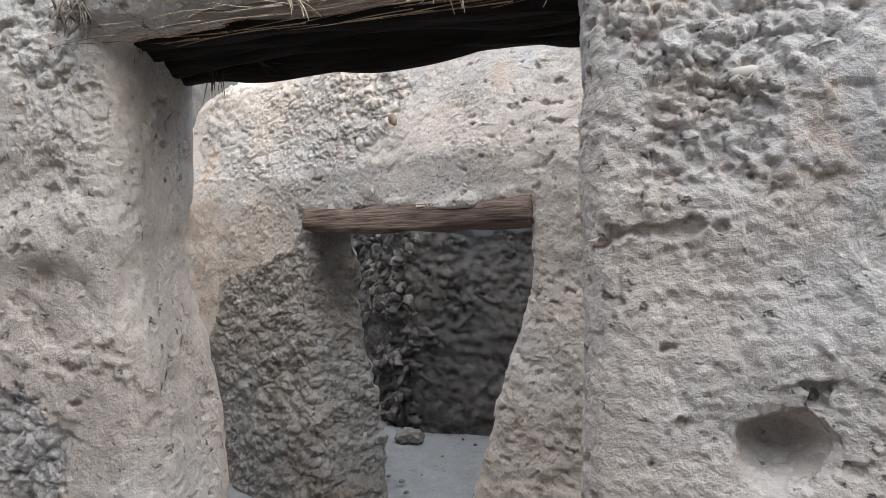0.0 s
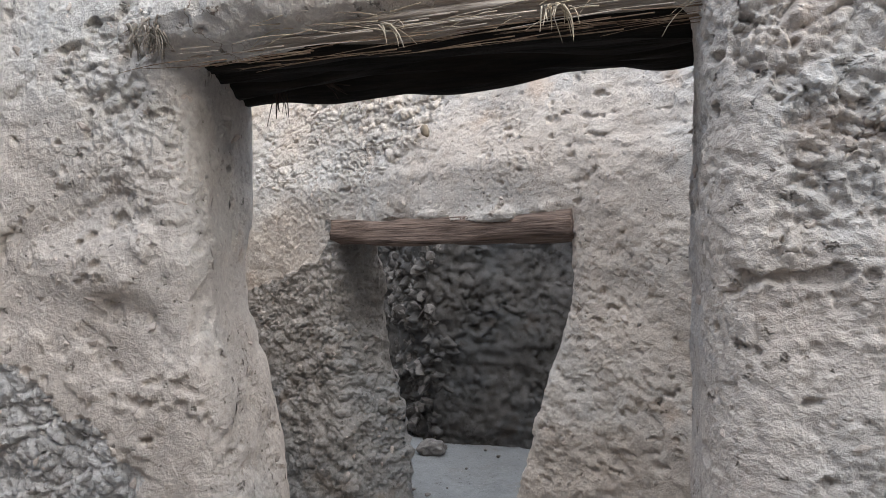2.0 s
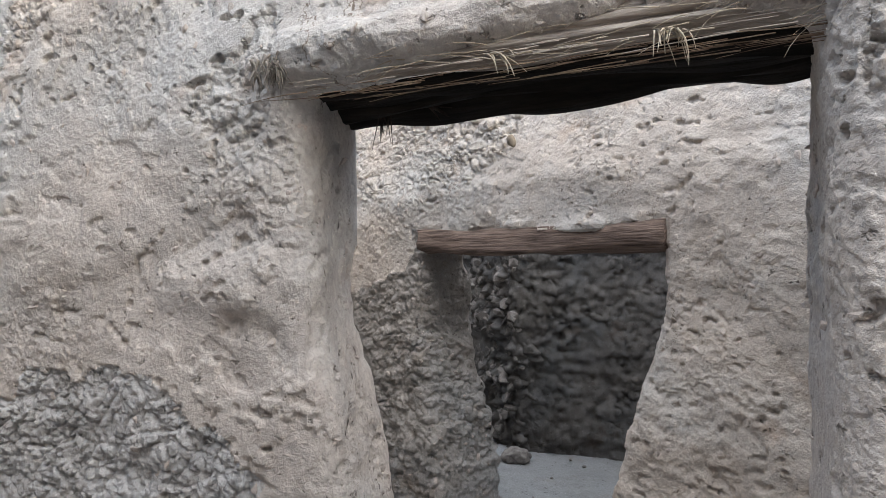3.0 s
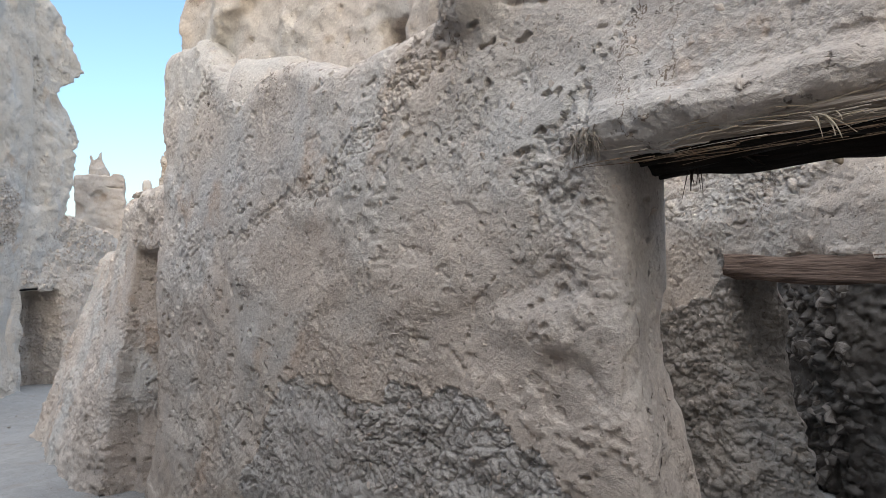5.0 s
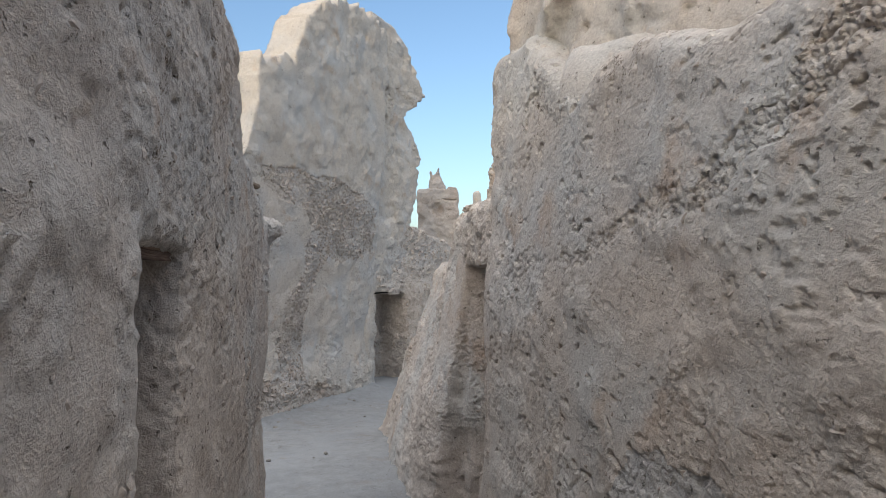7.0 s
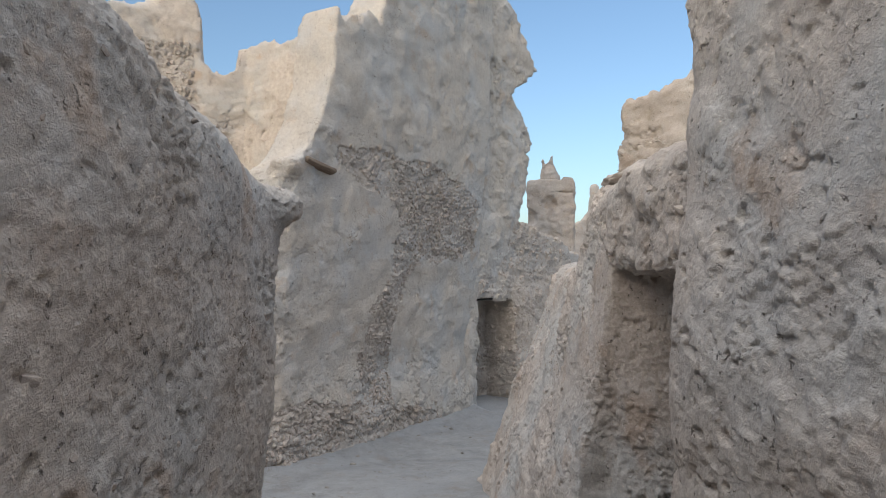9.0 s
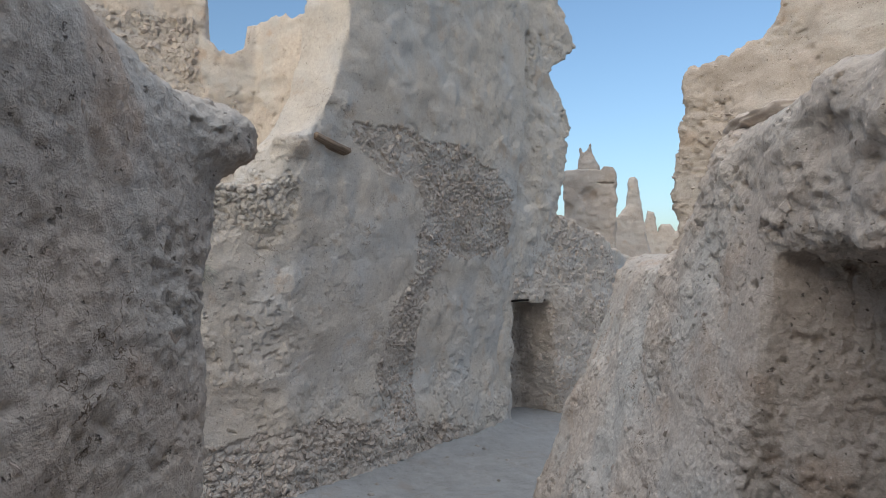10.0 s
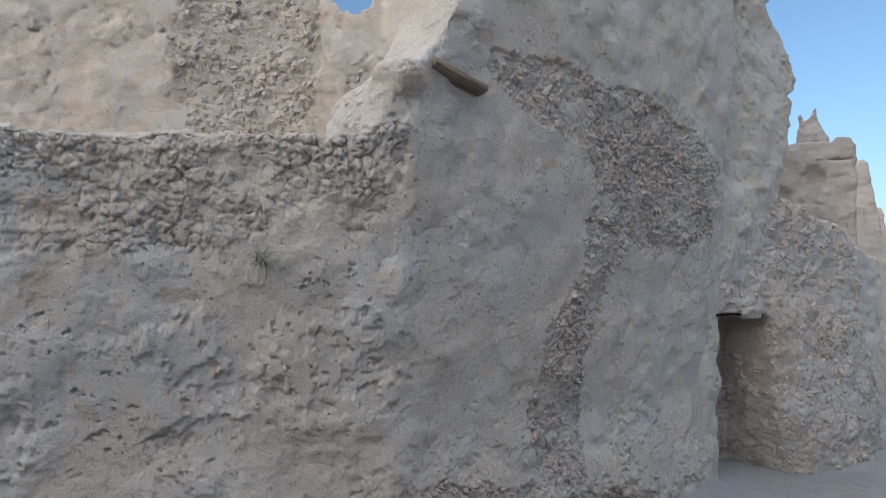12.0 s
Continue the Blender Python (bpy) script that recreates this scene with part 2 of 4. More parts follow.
def clods(p, r, gone):
    """Clods, hollows and holes a few centimetres wide."""
    s = r["seed"]
    rough = r.get("plain", 1.0) * np.clip(0.42 + 0.8 * vnoise(p, 1.7, s + 9), 0.12, 0.8) + 0.4 * gone
    long = p * np.array((0.75, 0.75, 1.35), np.float32)
    c = 2.0 * np.abs(vnoise(long, 10, s + 4)) - 0.5 + 0.6 * (2.0 * np.abs(vnoise(long, 21, s + 5)) - 0.5)
    spread = ramp01(vnoise(p, 2.1, s + 24), -0.35, 0.45)
    f = vnoise(long, 3.1, s + 20) + 0.55 * vnoise(long, 8, s + 21) + 0.40 * vnoise(p, 19, s + 22) + 0.16 * vnoise(p, 44, s + 25)
    flake = ramp01(f, 0.0, 0.03) + 0.8 * ramp01(f, 0.48, 0.51) + 0.7 * ramp01(f, -0.55, -0.52)
    seam = np.abs(vnoise(p, 2.6, s + 26) + 0.45 * vnoise(p, 7, s + 27) + 0.22 * vnoise(p, 18, s + 28))
    crack = ramp01(seam, 0.022, 0.006) * ramp01(vnoise(p, 1.5, s + 29), 0.12, 0.32)
    calm = r["calm"](p) if "calm" in r else 1.0
    h = calm * (r.get("flake", 0.012) * (flake - 1.2) * (0.25 + 0.75 * spread) + r["clods"] * rough * c) - 0.011 * crack - r.get("bare", 0.02) * gone
    return h


def grit(p, r, gone):
    """Crumbs and pores about a centimetre wide."""
    s = r["seed"]
    rough = r.get("plain", 1.0) * np.clip(0.6 + 0.9 * vnoise(p, 2.9, s + 12), 0.2, 1.2) + 0.6 * gone
    spread = ramp01(vnoise(p, 2.4, s + 15), -0.3, 0.5)
    pores = spread * ramp01(vnoise(p, 46, s + 10), 0.50, 0.68)
    slit = p * np.array((0.7, 0.7, 1.4), np.float32)
    holes = (0.25 + 0.75 * spread) * ramp01(vnoise(slit, 25, s + 6) + 0.40 * vnoise(p, 58, s + 7), 0.66, 0.76)
    calm = r["calm"](p) if "calm" in r else 1.0
    warp = p + 0.008 * np.stack([vnoise(p, 30, s + 16 + k) for k in range(3)], 1).astype(np.float32)
    gap, own = cells(warp, 26, s + 3)
    gap2, own2 = cells(warp, 62, s + 5)
    crumbs = 0.6 * ramp01(gap, 0.0, 0.12) + 0.9 * own - 0.5 + 0.6 * own2 + 0.3 * ramp01(gap2, 0.0, 0.2)
    h = calm * (-1.3 * r["pits"] * holes + r["grit"] * rough * (crumbs * np.clip(0.5 + vnoise(p, 4.3, s + 14) * 1.3, 0.15, 1) + 0.5 * vnoise(p, 75, s + 11) + 0.5 * vnoise(p, 140, s + 13) - 1.5 * pores))
    some = gone > 0
    if some.any():
        ps = p[some]
        ps = ps + 0.022 * np.stack([vnoise(ps, 13, s + 40 + k) for k in range(3)], 1)
        ps = (ps * np.array((1, 1, r.get("layer", 1.15)))).astype(np.float32)
        gap, own = cells(ps, r.get("stones", 15), s)
        gap2, own2 = cells(ps, 2.4 * r.get("stones", 15), s + 1)
        worn = 0.35 + 0.75 * ramp01(vnoise(ps, 3.5, s + 46), -0.5, 0.4)
        h[some] += r.get("bump", 0.016) * worn * (ramp01(gap, 0.0, r.get("joint", 0.2)) + 0.6 * own - 0.5 + 0.4 * ramp01(gap2, 0.0, 0.25) + 0.35 * own2)
    return h


def nets(dist, origin, step):
    """Surface nets: vertices and quads where the field changes its sign."""
    s = dist < 0
    c = np.zeros(tuple(k - 1 for k in s.shape), np.int8)
    corners = [(a, b, d) for a in (0, 1) for b in (0, 1) for d in (0, 1)]

    def at(arr, o):
        return arr[o[0]:arr.shape[0] - 1 + o[0], o[1]:arr.shape[1] - 1 + o[1], o[2]:arr.shape[2] - 1 + o[2]]

    for o in corners:
        c += at(s, o)
    cells = np.argwhere((c > 0) & (c < 8))
    index = np.full(c.shape, -1, np.int32)
    index[tuple(cells.T)] = np.arange(len(cells))
    total, count = np.zeros((len(cells), 3), np.float32), np.zeros(len(cells), np.float32)
    for o in corners:
        for ax in range(3):
            if o[ax]:
                continue
            e = list(o)
            e[ax] = 1
            va, vb = dist[tuple((cells + o).T)], dist[tuple((cells + e).T)]
            cut = (va < 0) != (vb < 0)
            t = np.where(cut, va / np.where(cut, va - vb, 1), 0)
            pt = np.tile(np.array(o, np.float32), (len(cells), 1))
            pt[:, ax] += t
            total += pt * cut[:, None]
            count += cut
    verts = (cells + total / count[:, None]) * step + np.array(origin)
    quads = []
    for ax in range(3):
        b, d = (ax + 1) % 3, (ax + 2) % 3
        lo, hi = [slice(None)] * 3, [slice(None)] * 3
        lo[ax], hi[ax] = slice(0, -1), slice(1, None)
        sa, sb = s[tuple(lo)], s[tuple(hi)]
        e = np.argwhere(sa != sb)
        e = e[(e[:, b] > 0) & (e[:, d] > 0) & (e[:, b] < c.shape[b]) & (e[:, d] < c.shape[d])]
        flip = sa[tuple(e.T)]
        ring = []
        for db, dd in ((1, 1), (0, 1), (0, 0), (1, 0)):
            f = e.copy()
            f[:, b] -= db
            f[:, d] -= dd
            ring.append(index[tuple(f.T)])
        q = np.stack(ring, 1)
        q[~flip] = q[~flip][:, ::-1]
        quads.append(q)
    return verts, np.concatenate(quads)


def mesh_of(name, verts, faces, material, smooth=True):
    me = bpy.data.meshes.new(name)
    nv, nf = len(verts), len(faces)
    me.vertices.add(nv)
    me.vertices.foreach_set("co", np.asarray(verts, np.float32).ravel())
    me.loops.add(nf * 4)
    me.loops.foreach_set("vertex_index", np.asarray(faces, np.int32).ravel())
    me.polygons.add(nf)
    me.polygons.foreach_set("loop_start", np.arange(0, nf * 4, 4, dtype=np.int32))
    me.polygons.foreach_set("use_smooth", np.full(nf, smooth))
    me.update(calc_edges=True)
    me.materials.append(material)
    return me


def normals(v, q):
    """Normals of quads and of their vertices."""
    fn = np.cross(v[q[:, 2]] - v[q[:, 0]], v[q[:, 3]] - v[q[:, 1]])
    vn = np.stack([np.bincount(q.ravel(), np.repeat(fn[:, k], 4), len(v)) for k in range(3)], 1)
    size = lambda a: a / np.maximum(np.linalg.norm(a, axis=1, keepdims=True), 1e-9)
    return size(fn), size(vn)


def refine(v, q, chosen):
    """Cut the chosen quads into four. Also gives the middles of edges that only one of them shares."""
    f = q[chosen]
    e = np.stack((f, np.roll(f, -1, 1)), 2).reshape(-1, 2)
    key = np.sort(e, 1)
    code, place, count = np.unique(key[:, 0].astype(np.int64) * len(v) + key[:, 1], return_inverse=True, return_counts=True)
    ends = np.stack((code // len(v), code % len(v)), 1)
    mids = v[ends].mean(1)
    mid_id = (len(v) + place.reshape(-1, 4)).astype(np.int64)
    cen_id = len(v) + len(code) + np.arange(len(f))
    parts = [np.stack((f[:, k], mid_id[:, k], cen_id, mid_id[:, k - 1]), 1) for k in range(4)]
    out_v = np.concatenate((v, mids, v[f].mean(1)))
    out_q = np.concatenate([q[~chosen]] + parts)
    rim = np.nonzero(count == 1)[0]
    return out_v, out_q, len(v) + rim, ends[rim]


def solid(name, frame_m, low, high, step, field, rough, material, label, category="wall", kind="structure",
          toward=None, fine=None, finest=None, patches=(), bare_material=None, bare_count=9, band=0.17):
    """An earthen mass: field(u, w, z) is its smooth form in the frame frame_m; rough names its relief. The side
    that looks toward is cut finer, and finer still where fine(centres) holds; patches have lost their plaster."""
    r = dict(lumps=0.03, ledge=0.02, clods=0.02, pits=0.03, grit=0.006, seed=0)
    r.update(rough)
    axes = [np.arange(a, b + step, step, dtype=np.float32) for a, b in zip(low, high)]
    u, w, z = np.meshgrid(*axes, indexing="ij", sparse=True)
    d = (field(u, w, z) + np.zeros((len(axes[0]), len(axes[1]), len(axes[2])), np.float32)).astype(np.float32)
    near = np.argwhere(np.abs(d) < band)
    p = (near * np.float32(step) + np.array(low, np.float32)).astype(np.float32)
    d[tuple(near.T)] -= forms(p, r).astype(np.float32)
    for ax in range(3):
        sl = [slice(None)] * 3
        for k in (0, -1):
            sl[ax] = k
            d[tuple(sl)] = step
    v, q = nets(d, low, step)

    def push(v, q, shift, rim=None, ends=None, droop=0.25):
        _, vn = normals(v, q)
        h = shift(v.astype(np.float32))
        out = v + vn * h[:, None]
        out[:, 2] -= droop * h
        if rim is not None:
            for spots, pairs in zip(rim, ends):
                out[spots] = out[pairs].mean(1)
        return out

    if toward is None:
        v = push(v, q, lambda p: clods(p, r, bare(p, patches, r["seed"])))
    else:
        fn, _ = normals(v, q)
        v, q, rim, ends = refine(v, q, fn @ np.array(toward) > -0.25)
        v = push(v, q, lambda p: clods(p, r, bare(p, patches, r["seed"])), [rim], [ends])
        rims, pairs = [], []
        for chosen in (fine, finest):
            if chosen is None:
                continue
            fn, _ = normals(v, q)
            v, q, rim, ends = refine(v, q, chosen(v[q].mean(1)) & (fn @ np.array(toward) > -0.25))
            rims.append(rim)
            pairs.append(ends)
        v = push(v, q, lambda p: grit(p, r, bare(p, patches, r["seed"])), rims, pairs, droop=0.1)
    ob = new(name, mesh_of(name, v, q, material))
    if bare_material:
        ob.data.materials.append(bare_material)
        ob.data.polygons.foreach_set("material_index", (bare(v[q].mean(1).astype(np.float32), patches[:bare_count], r["seed"]) > 0.5).astype(np.int32))
    ob.matrix_world = frame_m
    SURFACES[name] = (v, q)
    return tagged(ob, label, category, kind=kind)


SURFACES = {}


def facing(x, y, ux, uy):
    """The frame of a wall: its u axis runs along (ux, uy), its w axis to the left of that."""
    return Matrix.Translation((x, y, 0)) @ Matrix.Rotation(math.atan2(uy, ux), 4, "Z")


TALL = facing(-9.4, 2.0, -0.623, 0.782)   # w grows into the wall


# ---- ground ----
def ground_height(x, y):
    """Trodden dust: level by the doorways, falling along the alley."""
    return np.interp(-x, (5.0, 6.5, 8.0, 9.3, 12.0, 14.6, 30.0), (0.0, -0.08, -0.25, -0.42, -0.45, -0.50, -0.70))


def make_ground():
    def axis(a, b, s):
        far = np.cumsum(s * 1.35 ** np.arange(1, 34))
        return np.concatenate((a - far[::-1], np.arange(a, b, s), b + far))
    xs, ys = axis(-15.5, 1.6, 0.065), axis(-0.6, 8.4, 0.065)
    x, y = np.meshgrid(xs, ys, indexing="ij")
    p = np.stack((x.ravel(), y.ravel(), np.zeros(x.size)), 1).astype(np.float32)
    p = np.clip(p, -60, 60)
    local = np.stack((x.ravel(), y.ravel(), np.zeros(x.size)), 1) @ np.array(TALL.inverted().to_3x3()).T + np.array(TALL.inverted().translation)
    off = np.interp(local[:, 0], (-4.2, -1.56, -1.0, -0.4, 4), (2.0, 0.60, 0.27, -0.02, 0.0)) - 0.06 - local[:, 1]
    bank = 0.07 * np.exp(-np.clip(off, 0, 9) / 0.22) * (local[:, 0] > -4.2) * (local[:, 0] < 3.7) * (off > -0.6)
    z = ground_height(x, y).ravel() + bank + 0.035 * vnoise(p, 1.1, 31) + 0.014 * vnoise(p, 4.0, 32) + 0.008 * vnoise(p, 11.0, 33) + 0.4 * bank * np.abs(vnoise(p, 8.0, 34))
    nx, ny = len(xs), len(ys)
    i = np.arange(nx * ny).reshape(nx, ny)
    f = np.stack((i[:-1, :-1], i[1:, :-1], i[1:, 1:], i[:-1, 1:]), -1).reshape(-1, 4)
    ob = new("ground", mesh_of("ground", np.stack((x.ravel(), y.ravel(), z), 1), f, DUST))
    return tagged(ob, "pale grey trodden dust ground of the alley", "ground", kind="structure")


ground = make_ground()

# ---- the wall with the first doorway, and its run along the alley ----
ALLEY = facing(0.0, 1.007, -0.953, 0.302)   # u along the alley, w = -y' : towards the camera is +w


def front_wall(u, w, z):
    w = -w   # w grows into the wall
    # the unseen top over the doorway is raised to shade the room behind
    top = along(u, (-2.2, 2.75), (0.5, 2.75), (0.85, 2.7), (1.0, 2.62), (1.2, 2.42), (1.9, 2.42), (2.4, 2.56), (2.6, 2.56), (2.8, 2.48), (3.2, 2.75), (3.5, 3.0), (4.1, 3.0))
    batter = 0.10 * np.clip(1.0 - z, 0, 1) ** 1.5 - 0.03 * np.clip(z - 1.6, 0, 2)
    face = -batter + along(u, (-2.2, -0.14), (-0.2, -0.10), (0.1, -0.03), (0.8, 0.0), (4.1, 0.0))
    d = smax(face - w, w - along(u, (1.0, 0.36), (1.4, 0.52)), 0.08)
    d = smax(d, z - top, 0.12)
    d = smax(d, np.maximum(-2.2 - u, u - 4.08), 0.16)
    # the doorway narrows upwards
    left = along(z, (0, 0.42), (1.13, 0.57), (1.33, 0.61), (1.54, 0.65), (1.95, 0.68)) + 0.25 * np.clip(w, 0, 0.5)
    right = along(z, (0, -0.24), (1.0, -0.235), (2.0, -0.225))
    hole = smax(np.maximum(right - u, u - left), z - along(w, (0.0, 1.925), (0.05, 1.93), (0.09, 1.965)), 0.04)
    d = smax(d, -hole, 0.09)
    d = smax(d, -ball(u, w, z, -0.455, -0.10, 1.262, 0.062, 0.105, 0.045), 0.025)
    d = smax(d, -ball(u, w, z, -0.50, -0.10, 1.33, 0.012, 0.06, 0.012), 0.01)
    d = smin(d, ball(u, w, z, 0.84, 0.05, 1.53, 0.14, 0.07, 0.06), 0.07)
    for k, (at, drop) in enumerate(((0.64, 0.012), (0.55, 0.022), (0.47, 0.016), (0.36, 0.010), (0.22, 0.004), (0.10, 0.010), (-0.02, 0.004), (-0.12, 0.012))):
        d = smin(d, ball(u, w, z, at, 0.0, 1.983 - drop, 0.080, 0.040 + 0.005 * (k % 3), 0.032), 0.025)
    d = smin(d, ball(u, w, z, 1.12, 0.06, 2.40, 0.13, 0.12, 0.09), 0.04)
    for a, b, tilt in ((0.745, 1.435, 1), (0.835, 1.44, -1)):
        s, t = -0.8 * (u - a) * tilt - 0.6 * (z - b), -0.6 * (u - a) * tilt + 0.8 * (z - b)
        d = smax(d, -ball(s, w, t, 0, -0.01, 0, 0.07, 0.035 + 0.012 * tilt, 0.018), 0.008)
    return d


wall_front = solid("wall_front", ALLEY, (-1.3, -0.75, -0.15), (4.3, 0.35, 3.4), 0.025, front_wall,
                   dict(lumps=0.012, ledge=0.010, clods=0.0035, pits=0.013, grit=0.0052, seed=1, flake=0.008, plain=0.62, bump=0.0065, stones=19, bare=0.010), MUD, "rough tan mud wall with a low doorway",
                   toward=(0, 1, 0), fine=lambda c: (c[:, 0] > -0.65) & (c[:, 0] < 4.1) & (c[:, 2] > 0.7) & (c[:, 2] < 2.7),
                   finest=lambda c: (c[:, 0] > -0.62) & (c[:, 0] < 1.7) & (c[:, 2] > 0.95) & (c[:, 2] < 2.3),
                   patches=[[(2.3, 1.2), (1.46, 1.27), (0.97, 1.28), (0.84, 1.2), (0.74, 1.1), (0.9, 0.6), (2.6, 0.6)],
                            [(-0.26, 2.3), (-0.26, 1.62), (-0.34, 1.56), (-0.47, 1.6), (-0.47, 1.72), (-0.62, 1.8), (-0.62, 2.3)],
                            [(1.25, 2.5), (1.63, 2.17), (2.0, 2.03), (2.9, 1.8), (2.9, 1.76), (1.9, 1.96), (1.5, 2.1), (0.9, 2.5)],
                            [(0.9, 2.0), (0.74, 2.1), (0.70, 1.9), (0.80, 1.84), (0.92, 1.88)]], bare_material=MUD_ASH, bare_count=1)


def upper_wall(u, w, z):
    w = -w
    fallen = 0.07 * (z < along(u, (2.0, 3.3), (3.0, 3.15), (3.4, 2.95), (3.9, 2.75), (4.2, 2.6)))
    d = smax(along(u, (0.6, 0.34), (2.4, 0.30), (3.2, 0.12), (4.2, 0.08)) + fallen - w, w - 0.95, 0.1)
    d = smax(d, z - along(u, (0.9, 2.9), (2.2, 3.1), (3.0, 3.6), (3.6, 3.8)), 0.2)
    d = smax(d, np.maximum(1.35 - u, u - along(z, (0, 4.06), (2.2, 4.06), (2.9, 3.98), (3.4, 3.75), (4.5, 3.3))), 0.14)
    return smax(d, -block(u, w, z, 1.95, 2.12, 0.0, 0.66, 2.52, 2.69, 0.03), 0.02)


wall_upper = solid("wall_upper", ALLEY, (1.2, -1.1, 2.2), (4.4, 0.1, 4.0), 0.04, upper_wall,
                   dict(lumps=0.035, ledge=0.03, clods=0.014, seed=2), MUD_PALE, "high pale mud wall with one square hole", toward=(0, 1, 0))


def alcove_wall(u, w, z):
    w = -w
    top = along(u, (3.8, 2.25), (5.0, 2.22), (5.5, 2.24), (5.68, 2.05), (5.95, 1.84), (7.0, 1.78), (7.3, 1.86), (7.7, 1.84))
    low = np.clip(2.0 - z, 0, 2.6)
    batter = along(u, (3.8, 0.03), (4.9, 0.06), (5.4, 0.18), (6.5, 0.26), (7.7, 0.28)) * low
    face = along(u, (3.8, 0.05), (5.0, 0.12), (5.6, 0.21), (6.6, 0.36), (7.7, 0.50))
    d = smax(face - batter - w, w - 1.15, 0.12)
    d = smax(d, z - top, 0.14)
    d = smax(d, np.maximum(3.7 - u, u - along(z, (0, 8.35), (1.2, 7.85), (1.9, 7.7))), 0.16)
    niche = block(u, w, z, 4.10, along_niche(z), -0.5, along(u, (4.1, 0.90), (4.6, 0.75), (4.85, 0.42), (5.0, 0.16)), -0.2, 1.78, 0.03)
    return smax(d, -niche, 0.03)


def along_niche(z):
    return along(z, (0, 5.1), (1.0, 5.05), (1.78, 4.97))


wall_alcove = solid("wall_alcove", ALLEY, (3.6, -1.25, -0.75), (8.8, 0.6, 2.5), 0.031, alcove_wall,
                    dict(lumps=0.022, ledge=0.016, clods=0.010, pits=0.018, grit=0.009, seed=3, flake=0.012), MUD_PALE_DIMMED, "battered tan mud wall with a tall alcove", toward=(0, 1, 0.3),
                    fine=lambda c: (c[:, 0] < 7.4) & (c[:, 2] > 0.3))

# ---- the wall across the alley ----
NEAR = facing(-1.5, 0.14, -0.952, 0.306)


def near_wall(u, w, z):
    # the unseen east end is raised to shade the doorway wall
    top = along(u, (-0.8, 3.2), (0.1, 3.1), (0.8, 2.6), (1.4, 2.72), (1.7, 2.62), (2.0, 2.3), (2.9, 2.18), (3.2, 2.12), (3.6, 1.98))
    d = smax(-w - 0.06 * np.clip(0.8 - z, 0, 1), w - 0.6, 0.1)
    d = smax(d, z - top, 0.16)
    d = smax(d, np.maximum(-0.75 - u, u - along(z, (0, 3.45), (1.7, 3.48), (1.95, 3.57), (2.2, 3.5))), 0.12)
    niche = block(u, w, z, 0.49, 0.88, -0.4, 0.30, -0.3, 1.78, 0.03)
    d = smax(d, -niche, 0.05)
    d = smin(d, ball(u, w, z, 3.45, 0.0, 1.99, 0.09, 0.09, 0.06), 0.06)
    return smax(d, -ball(u, w, z, 3.48, -0.03, 1.88, 0.06, 0.10, 0.045), 0.02)


wall_near = solid("wall_near", NEAR, (-1.0, -0.25, -0.15), (3.85, 0.75, 3.5), 0.034, near_wall,
                  dict(lumps=0.013, ledge=0.008, clods=0.005, pits=0.012, grit=0.0075, seed=4, flake=0.008), MUD, "rough tan mud wall with a shallow recess",
                  toward=(0.2, -1, 0), fine=lambda c: (c[:, 0] > 0.3) & (c[:, 2] > 0.9) & (c[:, 2] < 2.7))

# ---- the rooms behind the first doorway ----
INNER = facing(-0.2, 3.19, -0.744, 0.668)


def inner_wall(u, w, z):
    w = -w
    # above 1.95 the face leans back, a shape chosen to catch more light
    d = smax(-0.08 * np.clip(1.2 - z, 0, 1.2) + 0.30 * np.clip(z - 1.95, 0, 1) - w, w - 0.46, 0.1)
    d = smax(d, z - 2.75, 0.2)
    d = smax(d, np.maximum(-2.6 - u, u - 2.6), 0.1)
    left = along(z, (0, 0.55), (0.2, 0.59), (0.54, 0.66), (1.13, 0.84), (1.55, 0.82))
    right = along(z, (0, -0.44), (0.4, -0.49), (0.7, -0.56), (1.21, -0.68), (1.6, -0.71))
    hole = smax(np.maximum(right - u, u - left), z - 1.66, 0.04)
    d = smax(d, -hole, 0.08)
    for k, at in enumerate((-0.62, -0.44, -0.27, -0.13, 0.06, 0.20, 0.41, 0.60, 0.74)):
        d = smin(d, ball(u, w, z, at, 0.0, 1.728 - 0.008 * (k * 5 % 4), 0.06 + 0.02 * (k % 3), 0.028 + 0.005 * (k % 2), 0.020), 0.02)
    return d


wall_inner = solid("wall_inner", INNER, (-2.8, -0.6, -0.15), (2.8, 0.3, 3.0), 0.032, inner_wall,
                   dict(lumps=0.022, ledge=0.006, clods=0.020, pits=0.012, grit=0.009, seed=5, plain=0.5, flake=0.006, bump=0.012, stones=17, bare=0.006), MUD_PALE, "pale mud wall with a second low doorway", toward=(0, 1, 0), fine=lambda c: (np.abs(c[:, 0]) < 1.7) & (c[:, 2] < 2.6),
                   patches=[[(0.4, 0), (0.5, 1.0), (0.7, 1.72), (0.88, 1.72), (0.98, 1.5), (1.25, 1.42), (1.8, 1.25), (1.8, 0)],
                            [(0.1, 2.9), (0.1, 2.17), (0.41, 1.98), (0.87, 1.95), (2.3, 1.97), (2.3, 2.9)]], bare_material=MUD_DARKER, bare_count=1)

